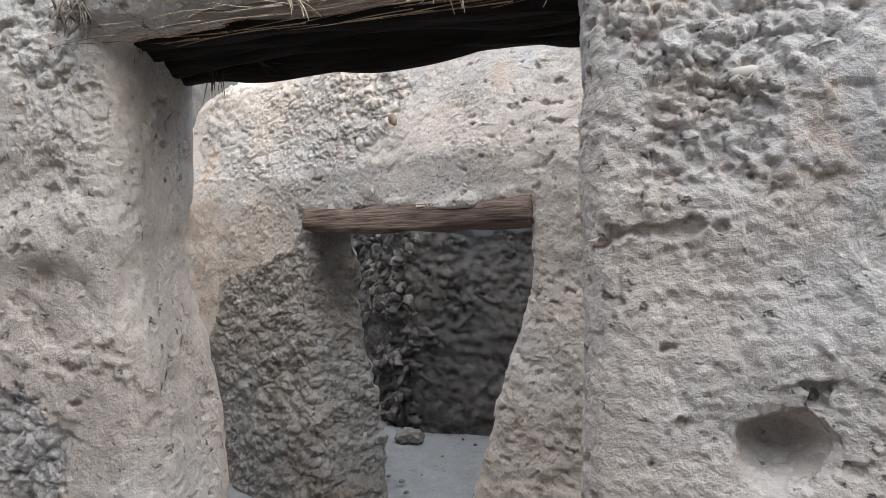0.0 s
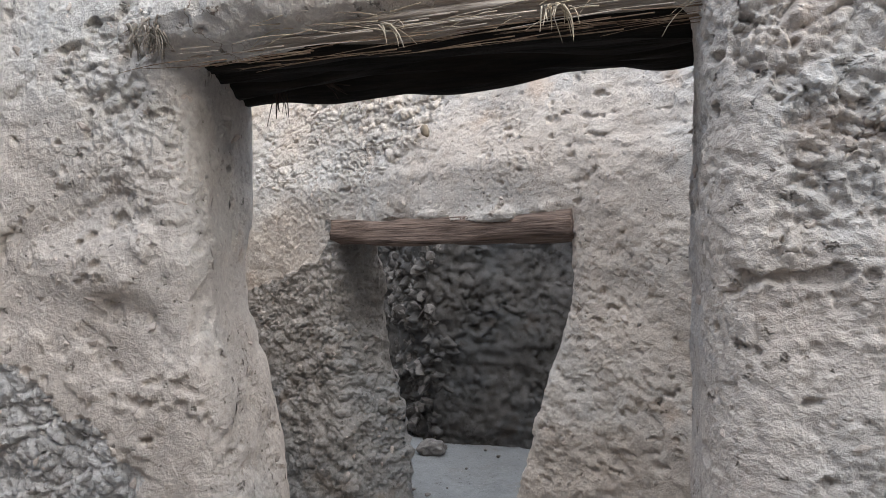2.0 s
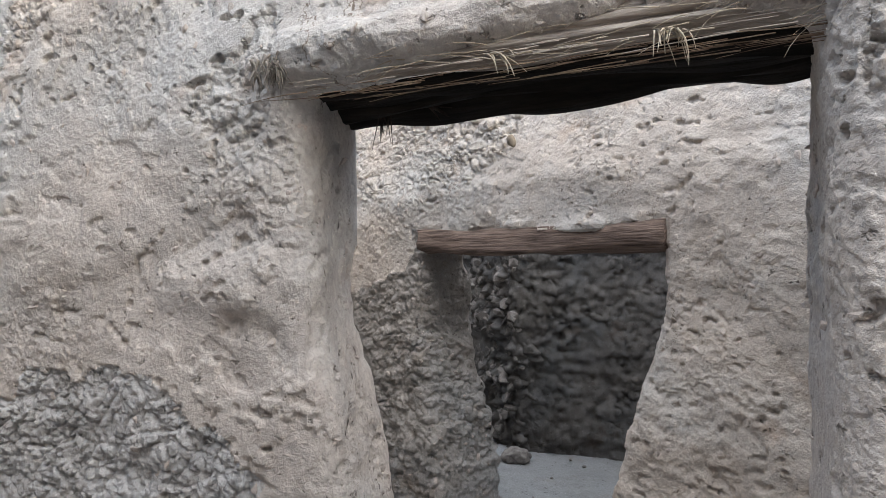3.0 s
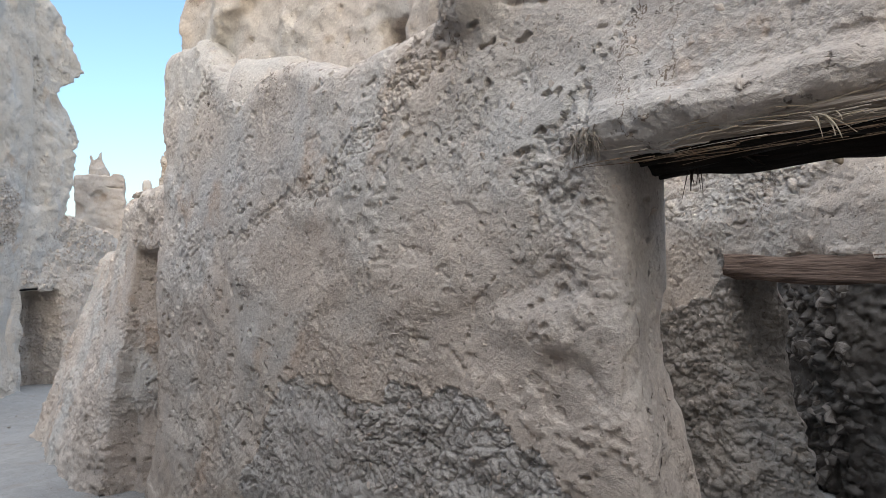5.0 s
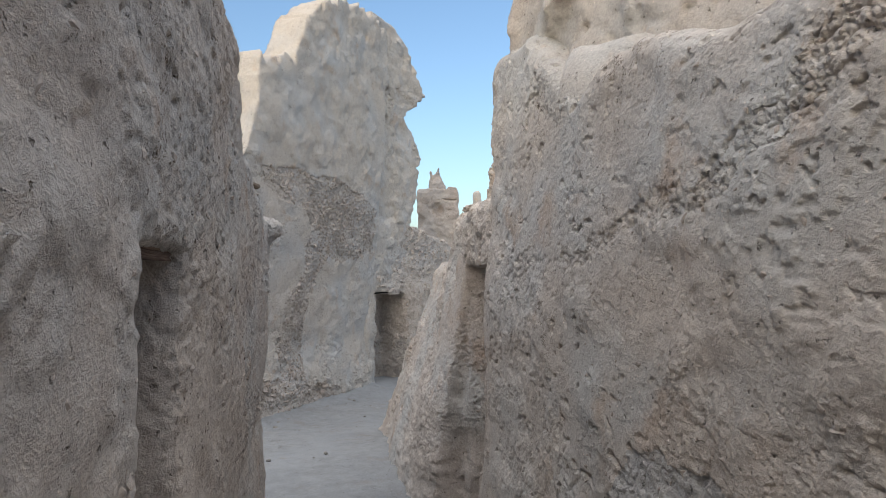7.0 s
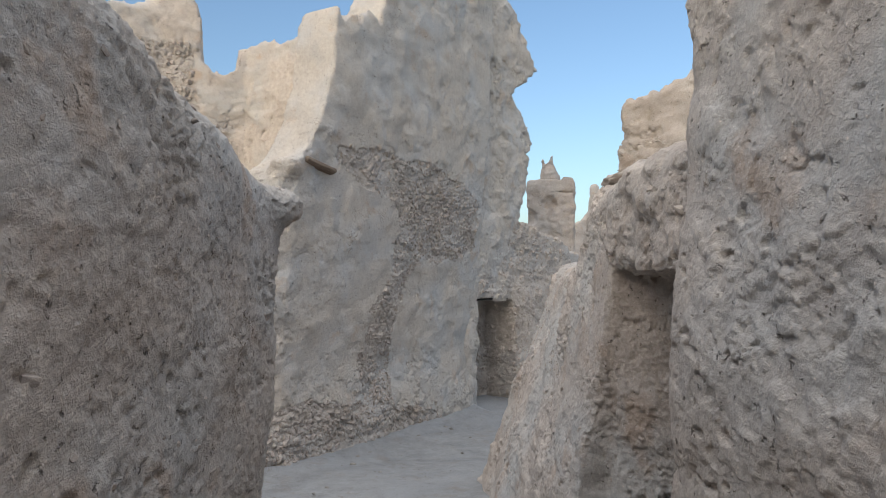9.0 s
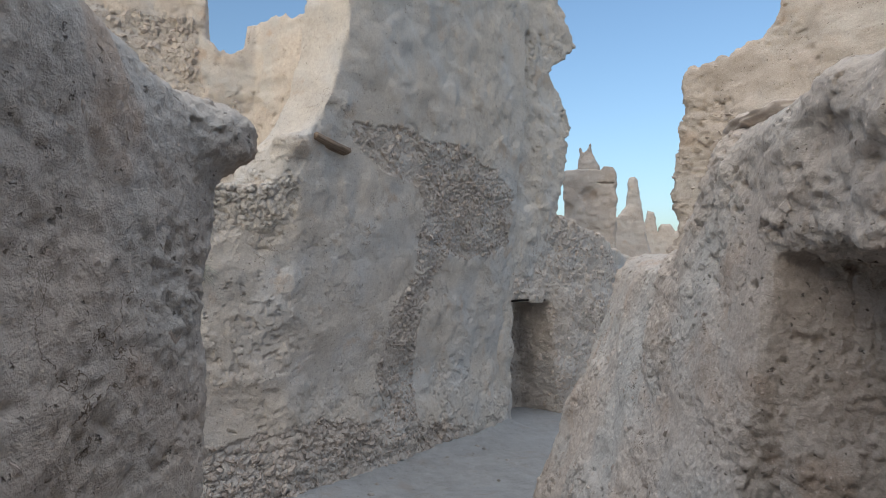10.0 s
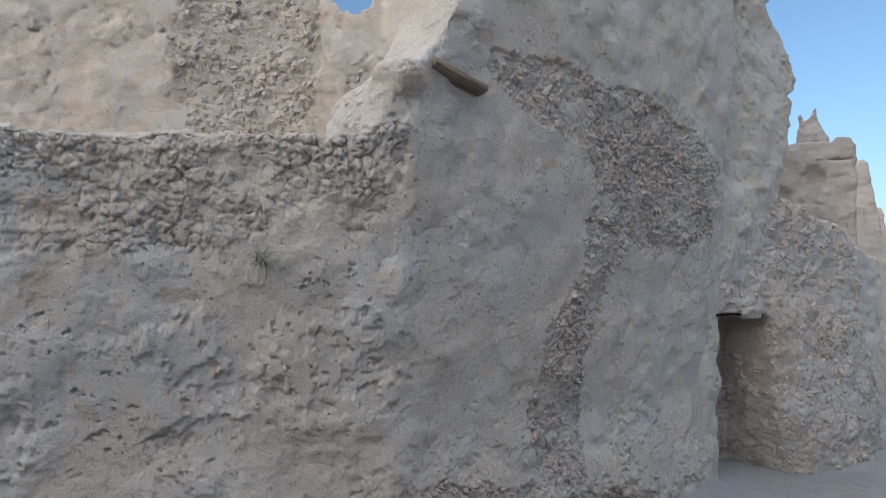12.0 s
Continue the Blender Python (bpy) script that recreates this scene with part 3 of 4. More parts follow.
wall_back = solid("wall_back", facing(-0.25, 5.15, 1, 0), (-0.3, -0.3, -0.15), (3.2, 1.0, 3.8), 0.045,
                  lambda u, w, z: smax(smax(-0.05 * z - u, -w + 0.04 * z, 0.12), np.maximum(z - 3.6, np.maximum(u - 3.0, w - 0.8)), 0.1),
                  dict(lumps=0.02, clods=0.012, grit=0.010, seed=6, stones=17, bump=0.018, bare=0.0, layer=1.6), MUD_SHADED, "mud wall of the back room, darkened for the dim room", toward=(-0.3, -1, 0),
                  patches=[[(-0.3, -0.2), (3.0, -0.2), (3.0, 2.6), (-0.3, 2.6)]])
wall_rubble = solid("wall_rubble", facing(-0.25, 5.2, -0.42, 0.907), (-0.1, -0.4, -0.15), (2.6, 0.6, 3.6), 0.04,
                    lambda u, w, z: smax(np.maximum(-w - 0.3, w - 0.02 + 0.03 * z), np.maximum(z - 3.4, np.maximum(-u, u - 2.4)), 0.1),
                    dict(lumps=0.05, clods=0.085, pits=0.05, grit=0.012, seed=7), MUD_SHADED, "rubble wall of rough salt lumps, darkened for the dim room", toward=(0, 1, 0))

# ---- the tall wall across the alley's bend ----


TALL_BARE = [
    [(0.25, 3.11), (1.04, 3.19), (2.16, 3.19), (3.06, 3.03), (3.59, 2.81), (3.54, 2.06), (2.57, 1.82), (2.09, 1.93), (1.77, 1.67), (1.46, 1.73),
     (1.4, 2.02), (1.54, 2.27), (1.33, 2.6), (0.55, 2.77), (0.25, 2.91)],
    [(1.42, 1.67), (1.77, 1.67), (1.54, 0.96), (1.53, -0.09), (1.16, -0.07), (0.88, 0.36), (0.95, 0.79), (1.02, 1.22)],
    [(-1.29, 0.15), (0.07, 0.3), (1.15, 0.04), (2.6, -0.25), (2.6, -0.6), (-1.3, -0.3)],
    [(-3.6, 2.4), (-0.45, 2.5), (-0.42, 2.16), (-0.65, 1.85), (-0.9, 2.0), (-1.3, 1.72), (-2.19, 1.66), (-3.6, 1.6)]]


def tall_wall(u, w, z):
    face = along(u, (-4.2, 2.0), (-1.56, 0.60), (-1.0, 0.27), (-0.4, -0.02), (0.2, -0.02), (3.9, 0.0))
    face = face - 0.07 * np.clip(z - 0.6, 0, 3) + 0.09 - 0.15 * np.clip(0.5 - z, 0, 1)
    top = along(u, (-4.2, 2.28), (-1.6, 2.36), (-0.62, 2.42), (-0.55, 2.72), (-0.40, 2.86), (-0.25, 3.05), (-0.08, 3.45), (0.02, 3.8), (0.1, 4.6),
                (0.9, 4.85), (1.1, 5.35), (1.4, 5.8), (2.2, 6.25), (2.9, 6.3), (3.9, 6.25))
    d = smax(face - w, w - face - 0.62, 0.1)
    top = top + (u > 0.0) * (0.07 * np.sin(17 * u) * np.sin(5.3 * u + 1) + 0.05 * np.sin(41 * u + 1) * np.sin(9 * u) + 0.03 * np.sin(83 * u + 2))
    d = smax(d, z - top, 0.05)
    d = smin(d, ball(u, w, z, -0.45, 0.02, 2.82, 0.14, 0.16, 0.075), 0.10)
    d = smax(d, -ball(u, w, z, -0.55, -0.14, 2.76, 0.03, 0.08, 0.03), 0.02)
    return smax(d, np.maximum(-4.2 - u, u - 3.80 + 0.03 * (2.0 - z)), 0.12)


wall_tall = solid("wall_tall", TALL, (-4.3, -0.45, -0.8), (4.1, 2.8, 6.6), 0.042, tall_wall,
                  dict(lumps=0.020, ledge=0.018, clods=0.020, pits=0.016, grit=0.006, seed=8, plain=0.14, flake=0.020, bump=0.018, stones=13, joint=0.12,
                       calm=lambda p: 1.0 - 0.60 * ramp01(p[:, 0] + 0.25 * vnoise(p, 1.4, 70), -0.55, -0.1) * ramp01(p[:, 2], 0.35, 0.7)), MUD_GREY, "tall grey-tan mud wall, its plaster partly fallen",
                  toward=(0, -1, 0.2), patches=TALL_BARE, bare_material=MUD_BARE, bare_count=3,
                  fine=lambda c: (c[:, 0] > -2.3) & (c[:, 0] < 3.75) & (c[:, 2] > -0.3) & (c[:, 2] < 3.3))

# ---- the wall with the dark opening beyond the tall wall ----
LANE = facing(-11.78, 4.95, -0.5, 0.866)


LANE_BARE = [[(0.0, 1.25), (0.0, 1.7), (0.5, 1.65), (0.75, 2.0), (1.0, 2.6), (3.4, 2.7), (3.6, -0.7), (0.6, -0.7), (0.95, 1.25)]]


def lane_wall(u, w, z):
    swell = along(u, (0.9, 0.0), (1.4, 0.28), (2.4, 0.30), (3.3, 0.1)) * np.clip(1.9 - z, 0, 2.2) / 2.0
    low = smax(smax(-swell - w, w - 0.75, 0.1), z - along(u, (-0.3, 2.8), (1.2, 2.68), (2.0, 2.5), (3.2, 2.2)), 0.12)
    low = smax(low, np.maximum(-0.3 - u, u - along(z, (-0.6, 3.45), (0.5, 3.25), (2.5, 3.0))), 0.15)
    end = along(z, (2.4, 1.15), (2.7, 1.25), (3.4, 1.48), (4.1, 1.50), (4.5, 1.25), (4.75, 0.88), (5.0, 1.05), (5.2, 1.38), (5.38, 1.55), (5.8, 1.2),
                (6.2, 0.95), (6.5, 0.6), (6.7, 0.0))
    end = end + 0.05 * np.sin(19 * z) * np.sin(5 * z + 1) + 0.03 * np.sin(47 * z)
    high = smax(smax(0.02 - w - 0.05 * np.clip(z - 4.6, 0, 1), w - 0.7, 0.1), np.maximum(-0.3 - u, u - end), 0.04)
    high = smax(high, np.maximum(2.2 - z, z - along(u, (-0.3, 6.55), (0.5, 6.45), (0.8, 6.3))), 0.1)
    d = smin(low, high, 0.08)
    return smax(d, -block(u, w, z, 0.06, along(z, (-0.6, 1.12), (1.3, 0.98)), -1.0, 0.62, -0.8, 1.27, 0.05), 0.05)


wall_lane = solid("wall_lane", LANE, (-0.4, -0.6, -0.9), (3.7, 0.9, 6.8), 0.042, lane_wall,
                  dict(lumps=0.028, clods=0.017, grit=0.008, seed=9, plain=0.25, bump=0.016, bare=0.010, layer=1.5, pits=0.02), MUD_GREY, "grey mud wall with a dark square opening and jutting crest", toward=(0, -1, 0.2), patches=LANE_BARE, bare_material=MUD_BARE)

wall_lane_end = solid("wall_lane_end", LANE, (2.9, 0.0, -0.9), (4.7, 1.3, 2.4), 0.04,
    lambda u, w, z: smax(smax(0.22 - 0.06 * np.clip(1.5 - z, 0, 2) - w, w - 1.1, 0.1), np.maximum(z - along(u, (3, 2.25), (4.2, 2.05)), np.maximum(3.0 - u, u - along(z, (-0.6, 4.4), (2, 4.2)))), 0.12),
    dict(lumps=0.03, clods=0.02, seed=12), MUD_GREY, "grey mud wall further down the lane")

# ---- the upper storey behind the low part of the tall wall ----
COURT = facing(-13.0, 0.0, 0.0, 1.0)


COURT_BARE = [[(-1.03, 5.2), (0.48, 5.2), (0.6, 4.22), (0.45, 3.52), (0.2, 2.6), (-0.7, 2.6), (-0.97, 3.5), (-1.2, 4.14)], [(1.1, 4.17), (1.24, 3.56), (1.2, 3.0), (0.98, 3.0), (0.9, 3.96)]]


def court_wall(u, w, z):
    face = along(u, (-7, -1.0), (-2, -0.2), (0, 0.0), (1.35, 0.02), (1.5, -0.15), (2.9, -1.6))
    top = along(u, (-7, 5.6), (-3, 5.4), (-0.5, 5.7), (0.45, 6.1), (0.62, 5.7), (0.68, 4.95), (0.85, 4.80), (1.05, 4.80), (1.15, 4.92), (1.2, 5.2), (1.5, 5.35), (2.0, 5.3), (2.6, 5.1), (3.0, 5.0))
    top = top + 0.05 * np.sin(13 * u) * np.sin(4.1 * u) + 0.03 * np.sin(37 * u)
    d = smax(face - w, w - face - 0.6, 0.1)
    d = smax(d, z - top, 0.05)
    return smax(d, np.maximum(-7 - u, u - 3.0), 0.1)


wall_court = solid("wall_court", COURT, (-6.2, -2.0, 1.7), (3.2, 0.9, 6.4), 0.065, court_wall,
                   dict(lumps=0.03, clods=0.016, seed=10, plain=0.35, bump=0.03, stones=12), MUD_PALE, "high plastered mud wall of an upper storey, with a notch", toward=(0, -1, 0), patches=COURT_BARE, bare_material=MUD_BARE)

# ---- ruins on the far side of the alley ----
STACK = facing(-9.2, 5.68, 0.894, 0.447)


def stack_wall(u, w, z):
    top = along(u, (-0.1, 3.72), (0.1, 3.88), (0.75, 4.05), (0.9, 4.2), (1.1, 4.56), (1.2, 4.56), (1.4, 4.38), (1.7, 4.34), (2.6, 4.42), (4.2, 4.8))
    course = 0.012 * np.clip(1.0 - u, 0, 1) * (np.abs(np.sin(z * 23 + 2.5 * np.sin(u * 5 + z * 3))) + np.abs(np.sin(z * 13.7 - u * 2)))
    d = smax(smax(-w + 0.02 * z - course, w - 0.7, 0.12), z - top - 0.04 * np.sin(15 * u) * np.sin(6 * u) - 0.03 * np.sin(43 * u), 0.05)
    return smax(d, -course + np.maximum(along(z, (0, -0.25), (1.9, -0.15), (2.1, 0.02), (2.8, -0.05), (3.4, 0.05), (4, 0.1)) - u, u - 4.2), 0.12)


wall_stack = solid("wall_stack", STACK, (-0.5, -0.25, 1.0), (3.6, 0.9, 4.9), 0.05, stack_wall,
                   dict(lumps=0.03, clods=0.014, seed=11, plain=0.5, stones=6.5, layer=1.9, bump=0.034, bare=0.0, flake=0.012), MUD_FAR, "ruined mud tower wall with layered stones at its end", toward=(-0.3, -1, 0),
                   patches=[[(-0.5, 1.6), (0.85, 1.6), (0.95, 2.4), (0.85, 3.1), (0.5, 3.6), (-0.5, 3.75)]])


def far_piece(name, x, y, ux, uy, low, high, step, field, seed, label, material=None):
    return solid(name, facing(x, y, ux, uy), low, high, step, field, dict(lumps=0.02, ledge=0.012, clods=0.022, pits=0.015, seed=seed), material or MUD_FAR, label, "ruin", "thing")


def tower(u, w, z):
    d = smax(np.abs(w - 0.3) - 0.3, np.abs(u - 0.08) - along(z, (0, 0.55), (2.2, 0.50), (3.3, 0.47), (3.42, 0.50), (3.7, 0.49)), 0.04)
    d = smax(d, z - along(u, (-0.5, 3.66), (0.2, 3.68), (0.28, 3.66), (0.32, 3.75), (0.5, 3.74), (0.58, 3.6)), 0.04)
    d = smax(d, -ball(u, w, z, 0.05, 0.0, 3.16, 0.17, 0.10, 0.19), 0.04)
    d = smax(d, -ball(u, w, z, 0.38, 0.0, 3.42, 0.16, 0.06, 0.025), 0.02)
    return smax(d, -ball(u, w, z, -0.45, 0.0, 2.86, 0.26, 0.22, 0.24), 0.05)


ruin_tower = far_piece("ruined_tower", -14.14, 7.45, 0.53, 0.85, (-0.9, -0.3, -0.6), (0.9, 0.9, 4.0), 0.03, tower, 20,
                       "pinkish ruined mud tower with a small horned finial")
finial = solid("finial", Matrix.Identity(4), (-0.4, -0.2, 3.4), (0.5, 0.6, 4.5), 0.022,
    lambda u, w, z: smax(np.sqrt((u - 0.02 + 0.15 * (z - 3.9)) ** 2 + (w - 0.2) ** 2) - along(z, (3.5, 0.20), (3.8, 0.19), (3.95, 0.13), (4.3, 0.12)),
                         z - along(u, (-0.20, 4.10), (-0.12, 4.15), (-0.06, 4.02), (0.02, 4.08), (0.08, 4.24), (0.11, 4.02)), 0.02),
    dict(lumps=0.012, ledge=0.006, clods=0.015, pits=0.01, seed=24), MUD_FAR, "worn mud finial with two small horns")
finial.parent = ruin_tower
del finial["category"], finial["kind"]
ruin_cone = far_piece("ruined_pinnacle", -18.2, 11.2, 0.53, 0.85, (-1.6, -0.7, -0.6), (0.9, 0.9, 4.5), 0.04,
    lambda u, w, z: smax(smax(np.abs(w) - 0.3, np.maximum(along(z, (0, -1.4), (2.9, -1.2), (3.2, -0.35), (3.5, -0.15), (4.3, -0.1)) - u, u - along(z, (-0.5, 0.75), (2.0, 0.5), (3.7, 0.2), (4.3, 0.1))), 0.1), z - 4.3, 0.15),
    21, "tall tapering mud pinnacle of a ruin")
lane_end = far_piece("ruined_low_wall", -18.4, 12.2, 0.53, 0.85, (-2.2, -0.4, -0.8), (4.0, 0.6, 1.8), 0.05,
    lambda u, w, z: smax(smax(-w, w - 0.4, 0.1), np.maximum(z - 1.45, np.maximum(-2 - u, u - 3.8)), 0.1),
    22, "low mud wall closing the lane", MUD_GREY)
far_ruin = far_piece("far_ruin", -22.0, 14.6, 0.53, 0.85, (-0.8, -0.5, -0.8), (4.0, 0.8, 4.2), 0.05,
    lambda u, w, z: smax(smax(-w, w - 0.5, 0.1), np.maximum(z - along(u, (-0.5, 2.0), (-0.32, 3.2), (-0.2, 3.88), (0.02, 3.8), (0.14, 3.1), (0.25, 3.4), (0.55, 3.42), (0.72, 3.1), (0.95, 3.35), (1.2, 3.5), (1.5, 3.35), (1.7, 2.8), (1.8, 3.1), (3.8, 3.2)),
                     np.maximum(along(z, (0, -0.7), (4, -0.25)) - u, u - 3.8)), 0.1),
    23, "far ruined mud wall with worn humps")


# ---- plain walls, unseen, behind and beside the camera: they close and shade the place ----
def unseen_wall(name, x, y, ux, uy, length, height, material, seed):
    return solid(name, facing(x, y, ux, uy), (-0.1, -0.3, -0.2), (length + 0.1, 0.7, height + 0.2), 0.09,
                 lambda u, w, z: smax(smax(-w, w - 0.45, 0.1), np.maximum(z - height, np.maximum(-u, u - length)), 0.1),
                 dict(seed=seed), material, "plain rough mud wall, added out of view")


# these two stand close and tall to darken the doorway wall's foot
shade_wall_behind = unseen_wall("shade_wall_behind", 4.5, -1.7, -1, 0, 5.3, 3.2, MUD, 40)
shade_wall_side = unseen_wall("shade_wall_side", 4.2, 0.6, 0, -1, 2.4, 3.4, MUD, 41)
# the room's unseen sides, raised to darken its lower part
wall_room_left = unseen_wall("shade_wall_room_west", -2.4, 1.9, 0, 1, 3.2, 2.7, MUD_PALE, 42)
wall_room_right = unseen_wall("shade_wall_room_east", 2.0, 1.7, -0.45, -0.89, 1.25, 2.8, MUD_PALE, 43)
wall_yard_east = unseen_wall("wall_yard_east", -0.75, -0.35, 0, -1, 4.2, 2.1, MUD, 46)
wall_yard_west = unseen_wall("wall_yard_west", -4.75, -4.4, 0, 1, 5.2, 1.9, MUD, 47)
# height chosen to cut the light that reaches the doorway wall
wall_yard_end = unseen_wall("shade_wall_yard_south", -0.6, -4.5, -1, 0, 4.6, 4.6, MUD, 48)
# unseen sides, tall enough to darken the back room
wall_back_left = unseen_wall("shade_wall_back_west", -2.9, 4.6, 0.1, 1, 3.4, 4.0, MUD_SHADED, 44)
wall_back_right = unseen_wall("shade_wall_back_east", 1.9, 6.5, 0, -1, 4.6, 4.0, MUD_SHADED, 45)


# ---- timber, straw and loose things ----
def part(name, me, material, parent, label=""):
    """A mesh as one object under a thing or a part."""
    if not me.materials:
        me.materials.append(material)
    ob = new(name, me)
    ob.parent = parent
    return tagged(ob, label)


def log_mesh(name, length, radius, material, seed, flat=1.0, rings=70, sides=22, wave=0.12, grooves=0.10):
    """A rough round timber along x, with grooves along its grain and broken ends."""
    k = np.arange(rings + 1) / rings
    a = np.arange(sides) / sides * 2 * np.pi
    kk, aa = np.meshgrid(k, a, indexing="ij")
    p = np.stack((kk.ravel() * length, np.cos(aa).ravel() * 3, np.sin(aa).ravel() * 3), 1).astype(np.float32)
    groove = vnoise(p * np.array((0.9, 2.2, 2.2), np.float32), 1.6, seed) + 0.6 * vnoise(p * np.array((1.5, 5, 5), np.float32), 1.6, seed + 1)
    lump = vnoise(p * np.array((1, 0.2, 0.2), np.float32), 5, seed + 2)
    r = radius * (1 + grooves * groove + wave * lump)
    bend = 0.16 * radius * np.sin(p[:, 0] * 3 + seed)
    end = np.where(kk.ravel() < 0.5, -1, 1) * (np.abs(kk.ravel() - 0.5) > 0.499) * 0.02 * vnoise(p, 1.9, seed + 3)
    v = np.stack((p[:, 0] + end, r * np.cos(aa).ravel(), r * np.sin(aa).ravel() * flat + bend), 1)
    i = np.arange((rings + 1) * sides).reshape(rings + 1, sides)
    j = np.roll(i, -1, 1)
    q = np.stack((i[:-1], i[1:], j[1:], j[:-1]), -1).reshape(-1, 4)
    q = np.concatenate((q, np.stack((i[0][:-2:2], i[0][1:-1:2], i[0][2::2], np.full(sides // 2 - 1, i[0][0])), 1)[1:], ))
    v = np.concatenate((v, [[0.0, 0, 0], [length, 0, 0]]))
    cap = [(len(v) - 2, i[0][s], i[0][(s + 1) % sides], i[0][(s + 2) % sides]) for s in range(0, sides, 2)]
    cap += [(len(v) - 1, i[-1][(s + 2) % sides], i[-1][(s + 1) % sides], i[-1][s]) for s in range(0, sides, 2)]
    return mesh_of(name, v, np.concatenate((q[:rings * sides], cap)), material)


def board_mesh(name, length, depth, height, material, seed, wave=0.006):
    """A sawn or split board along x, its edges worn and its faces ribbed along the grain."""
    nx, sides = 60, [(-1, -1), (-0.3, -1.02), (0.4, -1.0), (1, -0.96), (1.03, -0.4), (1.0, 0.3), (1, 0.95), (0.3, 1.0), (-0.4, 1.02), (-0.97, 1), (-1.05, 0.6), (-1.0, 0.25), (-1.06, -0.1), (-1.0, -0.5)]
    k = np.linspace(0, 1, nx + 1)
    v = []
    for t in k:
        row = np.array([(t * length, y * depth / 2, z * height / 2) for y, z in sides], np.float32)
        n1 = vnoise(row * np.array((6, 40, 40), np.float32), 1.0, seed)
        n2 = vnoise(row * np.array((2, 9, 9), np.float32), 1.0, seed + 1)
        row[:, 1] += wave * n1
        row[:, 2] += wave * 0.8 * n1 + 2 * wave * n2
        row[:, 0] += (t < 0.01 or t > 0.99) * 0.012 * vnoise(row * 30, 1.0, seed + 2)
        v.append(row)
    s = len(sides)
    v = np.concatenate(v + [np.array([[0, 0, 0], [length, 0, 0]], np.float32)])
    i = np.arange((nx + 1) * s).reshape(nx + 1, s)
    j = np.roll(i, -1, 1)
    q = np.stack((i[:-1], i[1:], j[1:], j[:-1]), -1).reshape(-1, 4)
    cap = [(len(v) - 2, i[0][c], i[0][(c + 1) % s], i[0][(c + 2) % s]) for c in range(0, s, 2)]
    cap += [(len(v) - 1, i[-1][(c + 2) % s], i[-1][(c + 1) % s], i[-1][c]) for c in range(0, s, 2)]
    return mesh_of(name, v, np.concatenate((q, cap)), material)


def strands_mesh(name, starts, material, seed, length=0.08, thick=0.0015, drop=0.5, spread=0.5, out=(0, 1, 0), steps=6, curl=0.6):
    """Loose fibres: thin bent tubes that leave their starts along out and sag."""
    rng = random.Random(seed)
    vs, qs = [], []
    for s in starts:
        d = Vector(out) + Vector([rng.uniform(-spread, spread) for _ in range(3)])
        ln, th = length * rng.uniform(0.4, 1.25), thick * rng.uniform(0.6, 1.4)
        twist = Vector([rng.uniform(-1, 1) * curl for _ in range(3)])
        pos = Vector(s)
        base = len(vs)
        for k in range(steps + 1):
            r = th * (1 - 0.75 * k / steps)
            dn = d.normalized()
            a = dn.orthogonal().normalized()
            c = dn.cross(a)
            for m in range(4):
                ang = m * math.pi / 2
                vs.append(pos + a * r * math.cos(ang) + c * r * math.sin(ang))
            pos = pos + dn * ln / steps
            d = dn + twist / steps + Vector((0, 0, -drop / steps * 2))
        for k in range(steps):
            for m in range(4):
                x, y = base + 4 * k + m, base + 4 * k + (m + 1) % 4
                qs.append((x, y, y + 4, x + 4))
        qs.append((base + 3, base + 2, base + 1, base))
    return mesh_of(name, np.array(vs), np.array(qs), material)


def stone_mesh(name, seed, material, flat=0.6):
    rng = random.Random(seed)
    bm = bmesh.new()
    for _ in range(13):
        d = Vector([rng.gauss(0, 1) for _ in range(3)]).normalized() * rng.uniform(0.42, 0.55)
        bm.verts.new((d.x, d.y, d.z * flat))
    bmesh.ops.convex_hull(bm, input=bm.verts)
    for vv in [x for x in bm.verts if not x.link_faces]:
        bm.verts.remove(vv)
    me = bpy.data.meshes.new(name)
    bm.to_mesh(me)
    bm.free()
    me.materials.append(material)
    return me


def pebble_mesh(name, size, seed, material, amount=0.34):
    """A rounded stone, dented by noise, resting at its origin."""
    bm = bmesh.new()
    bmesh.ops.create_icosphere(bm, subdivisions=4 if max(size) > 0.05 else 2, radius=1)
    for vv in bm.verts:
        n = noise.noise(vv.co * 1.3 + Vector((seed, 0, 0))) + 0.5 * noise.noise(vv.co * 3.1 + Vector((0, seed, 0))) + 0.2 * noise.noise(vv.co * 8 + Vector((0, 0, seed)))
        vv.co *= 1 + amount * n
        vv.co = Vector((vv.co.x * size[0], vv.co.y * size[1], vv.co.z * size[2]))
    me = bpy.data.meshes.new(name)
    bm.to_mesh(me)
    bm.free()
    for f in me.polygons:
        f.use_smooth = True
    me.materials.append(material)
    return me


# the lintel over the first doorway: palm logs side by side, straw and fibre in front
lintel = tagged(new("palm_log", log_mesh("front_log", 1.14, 0.031, BARK, 3, wave=0.42, grooves=0.30, rings=130, sides=36)), "old fibrous palm log with straw spanning the doorway", "timber")
LOG_SHIFT = pose(0, -0.006, 0.050, 0, 0.4, 0)
lintel.matrix_world = ALLEY @ pose(-0.42, 0, 1.90) @ LOG_SHIFT
# the back logs are blackened for the unlit underside
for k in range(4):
    lg = part("back_log", log_mesh("back_log", 1.17, 0.05 + 0.004 * (k % 2), SHADE_WOOD, 11 + k, wave=0.25 + 0.10 * k, grooves=0.10 + 0.06 * k, rings=160), SHADE_WOOD, lintel, "palm log, darkened for its unlit underside")
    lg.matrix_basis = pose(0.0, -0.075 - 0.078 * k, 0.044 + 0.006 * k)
rng = random.Random(5)
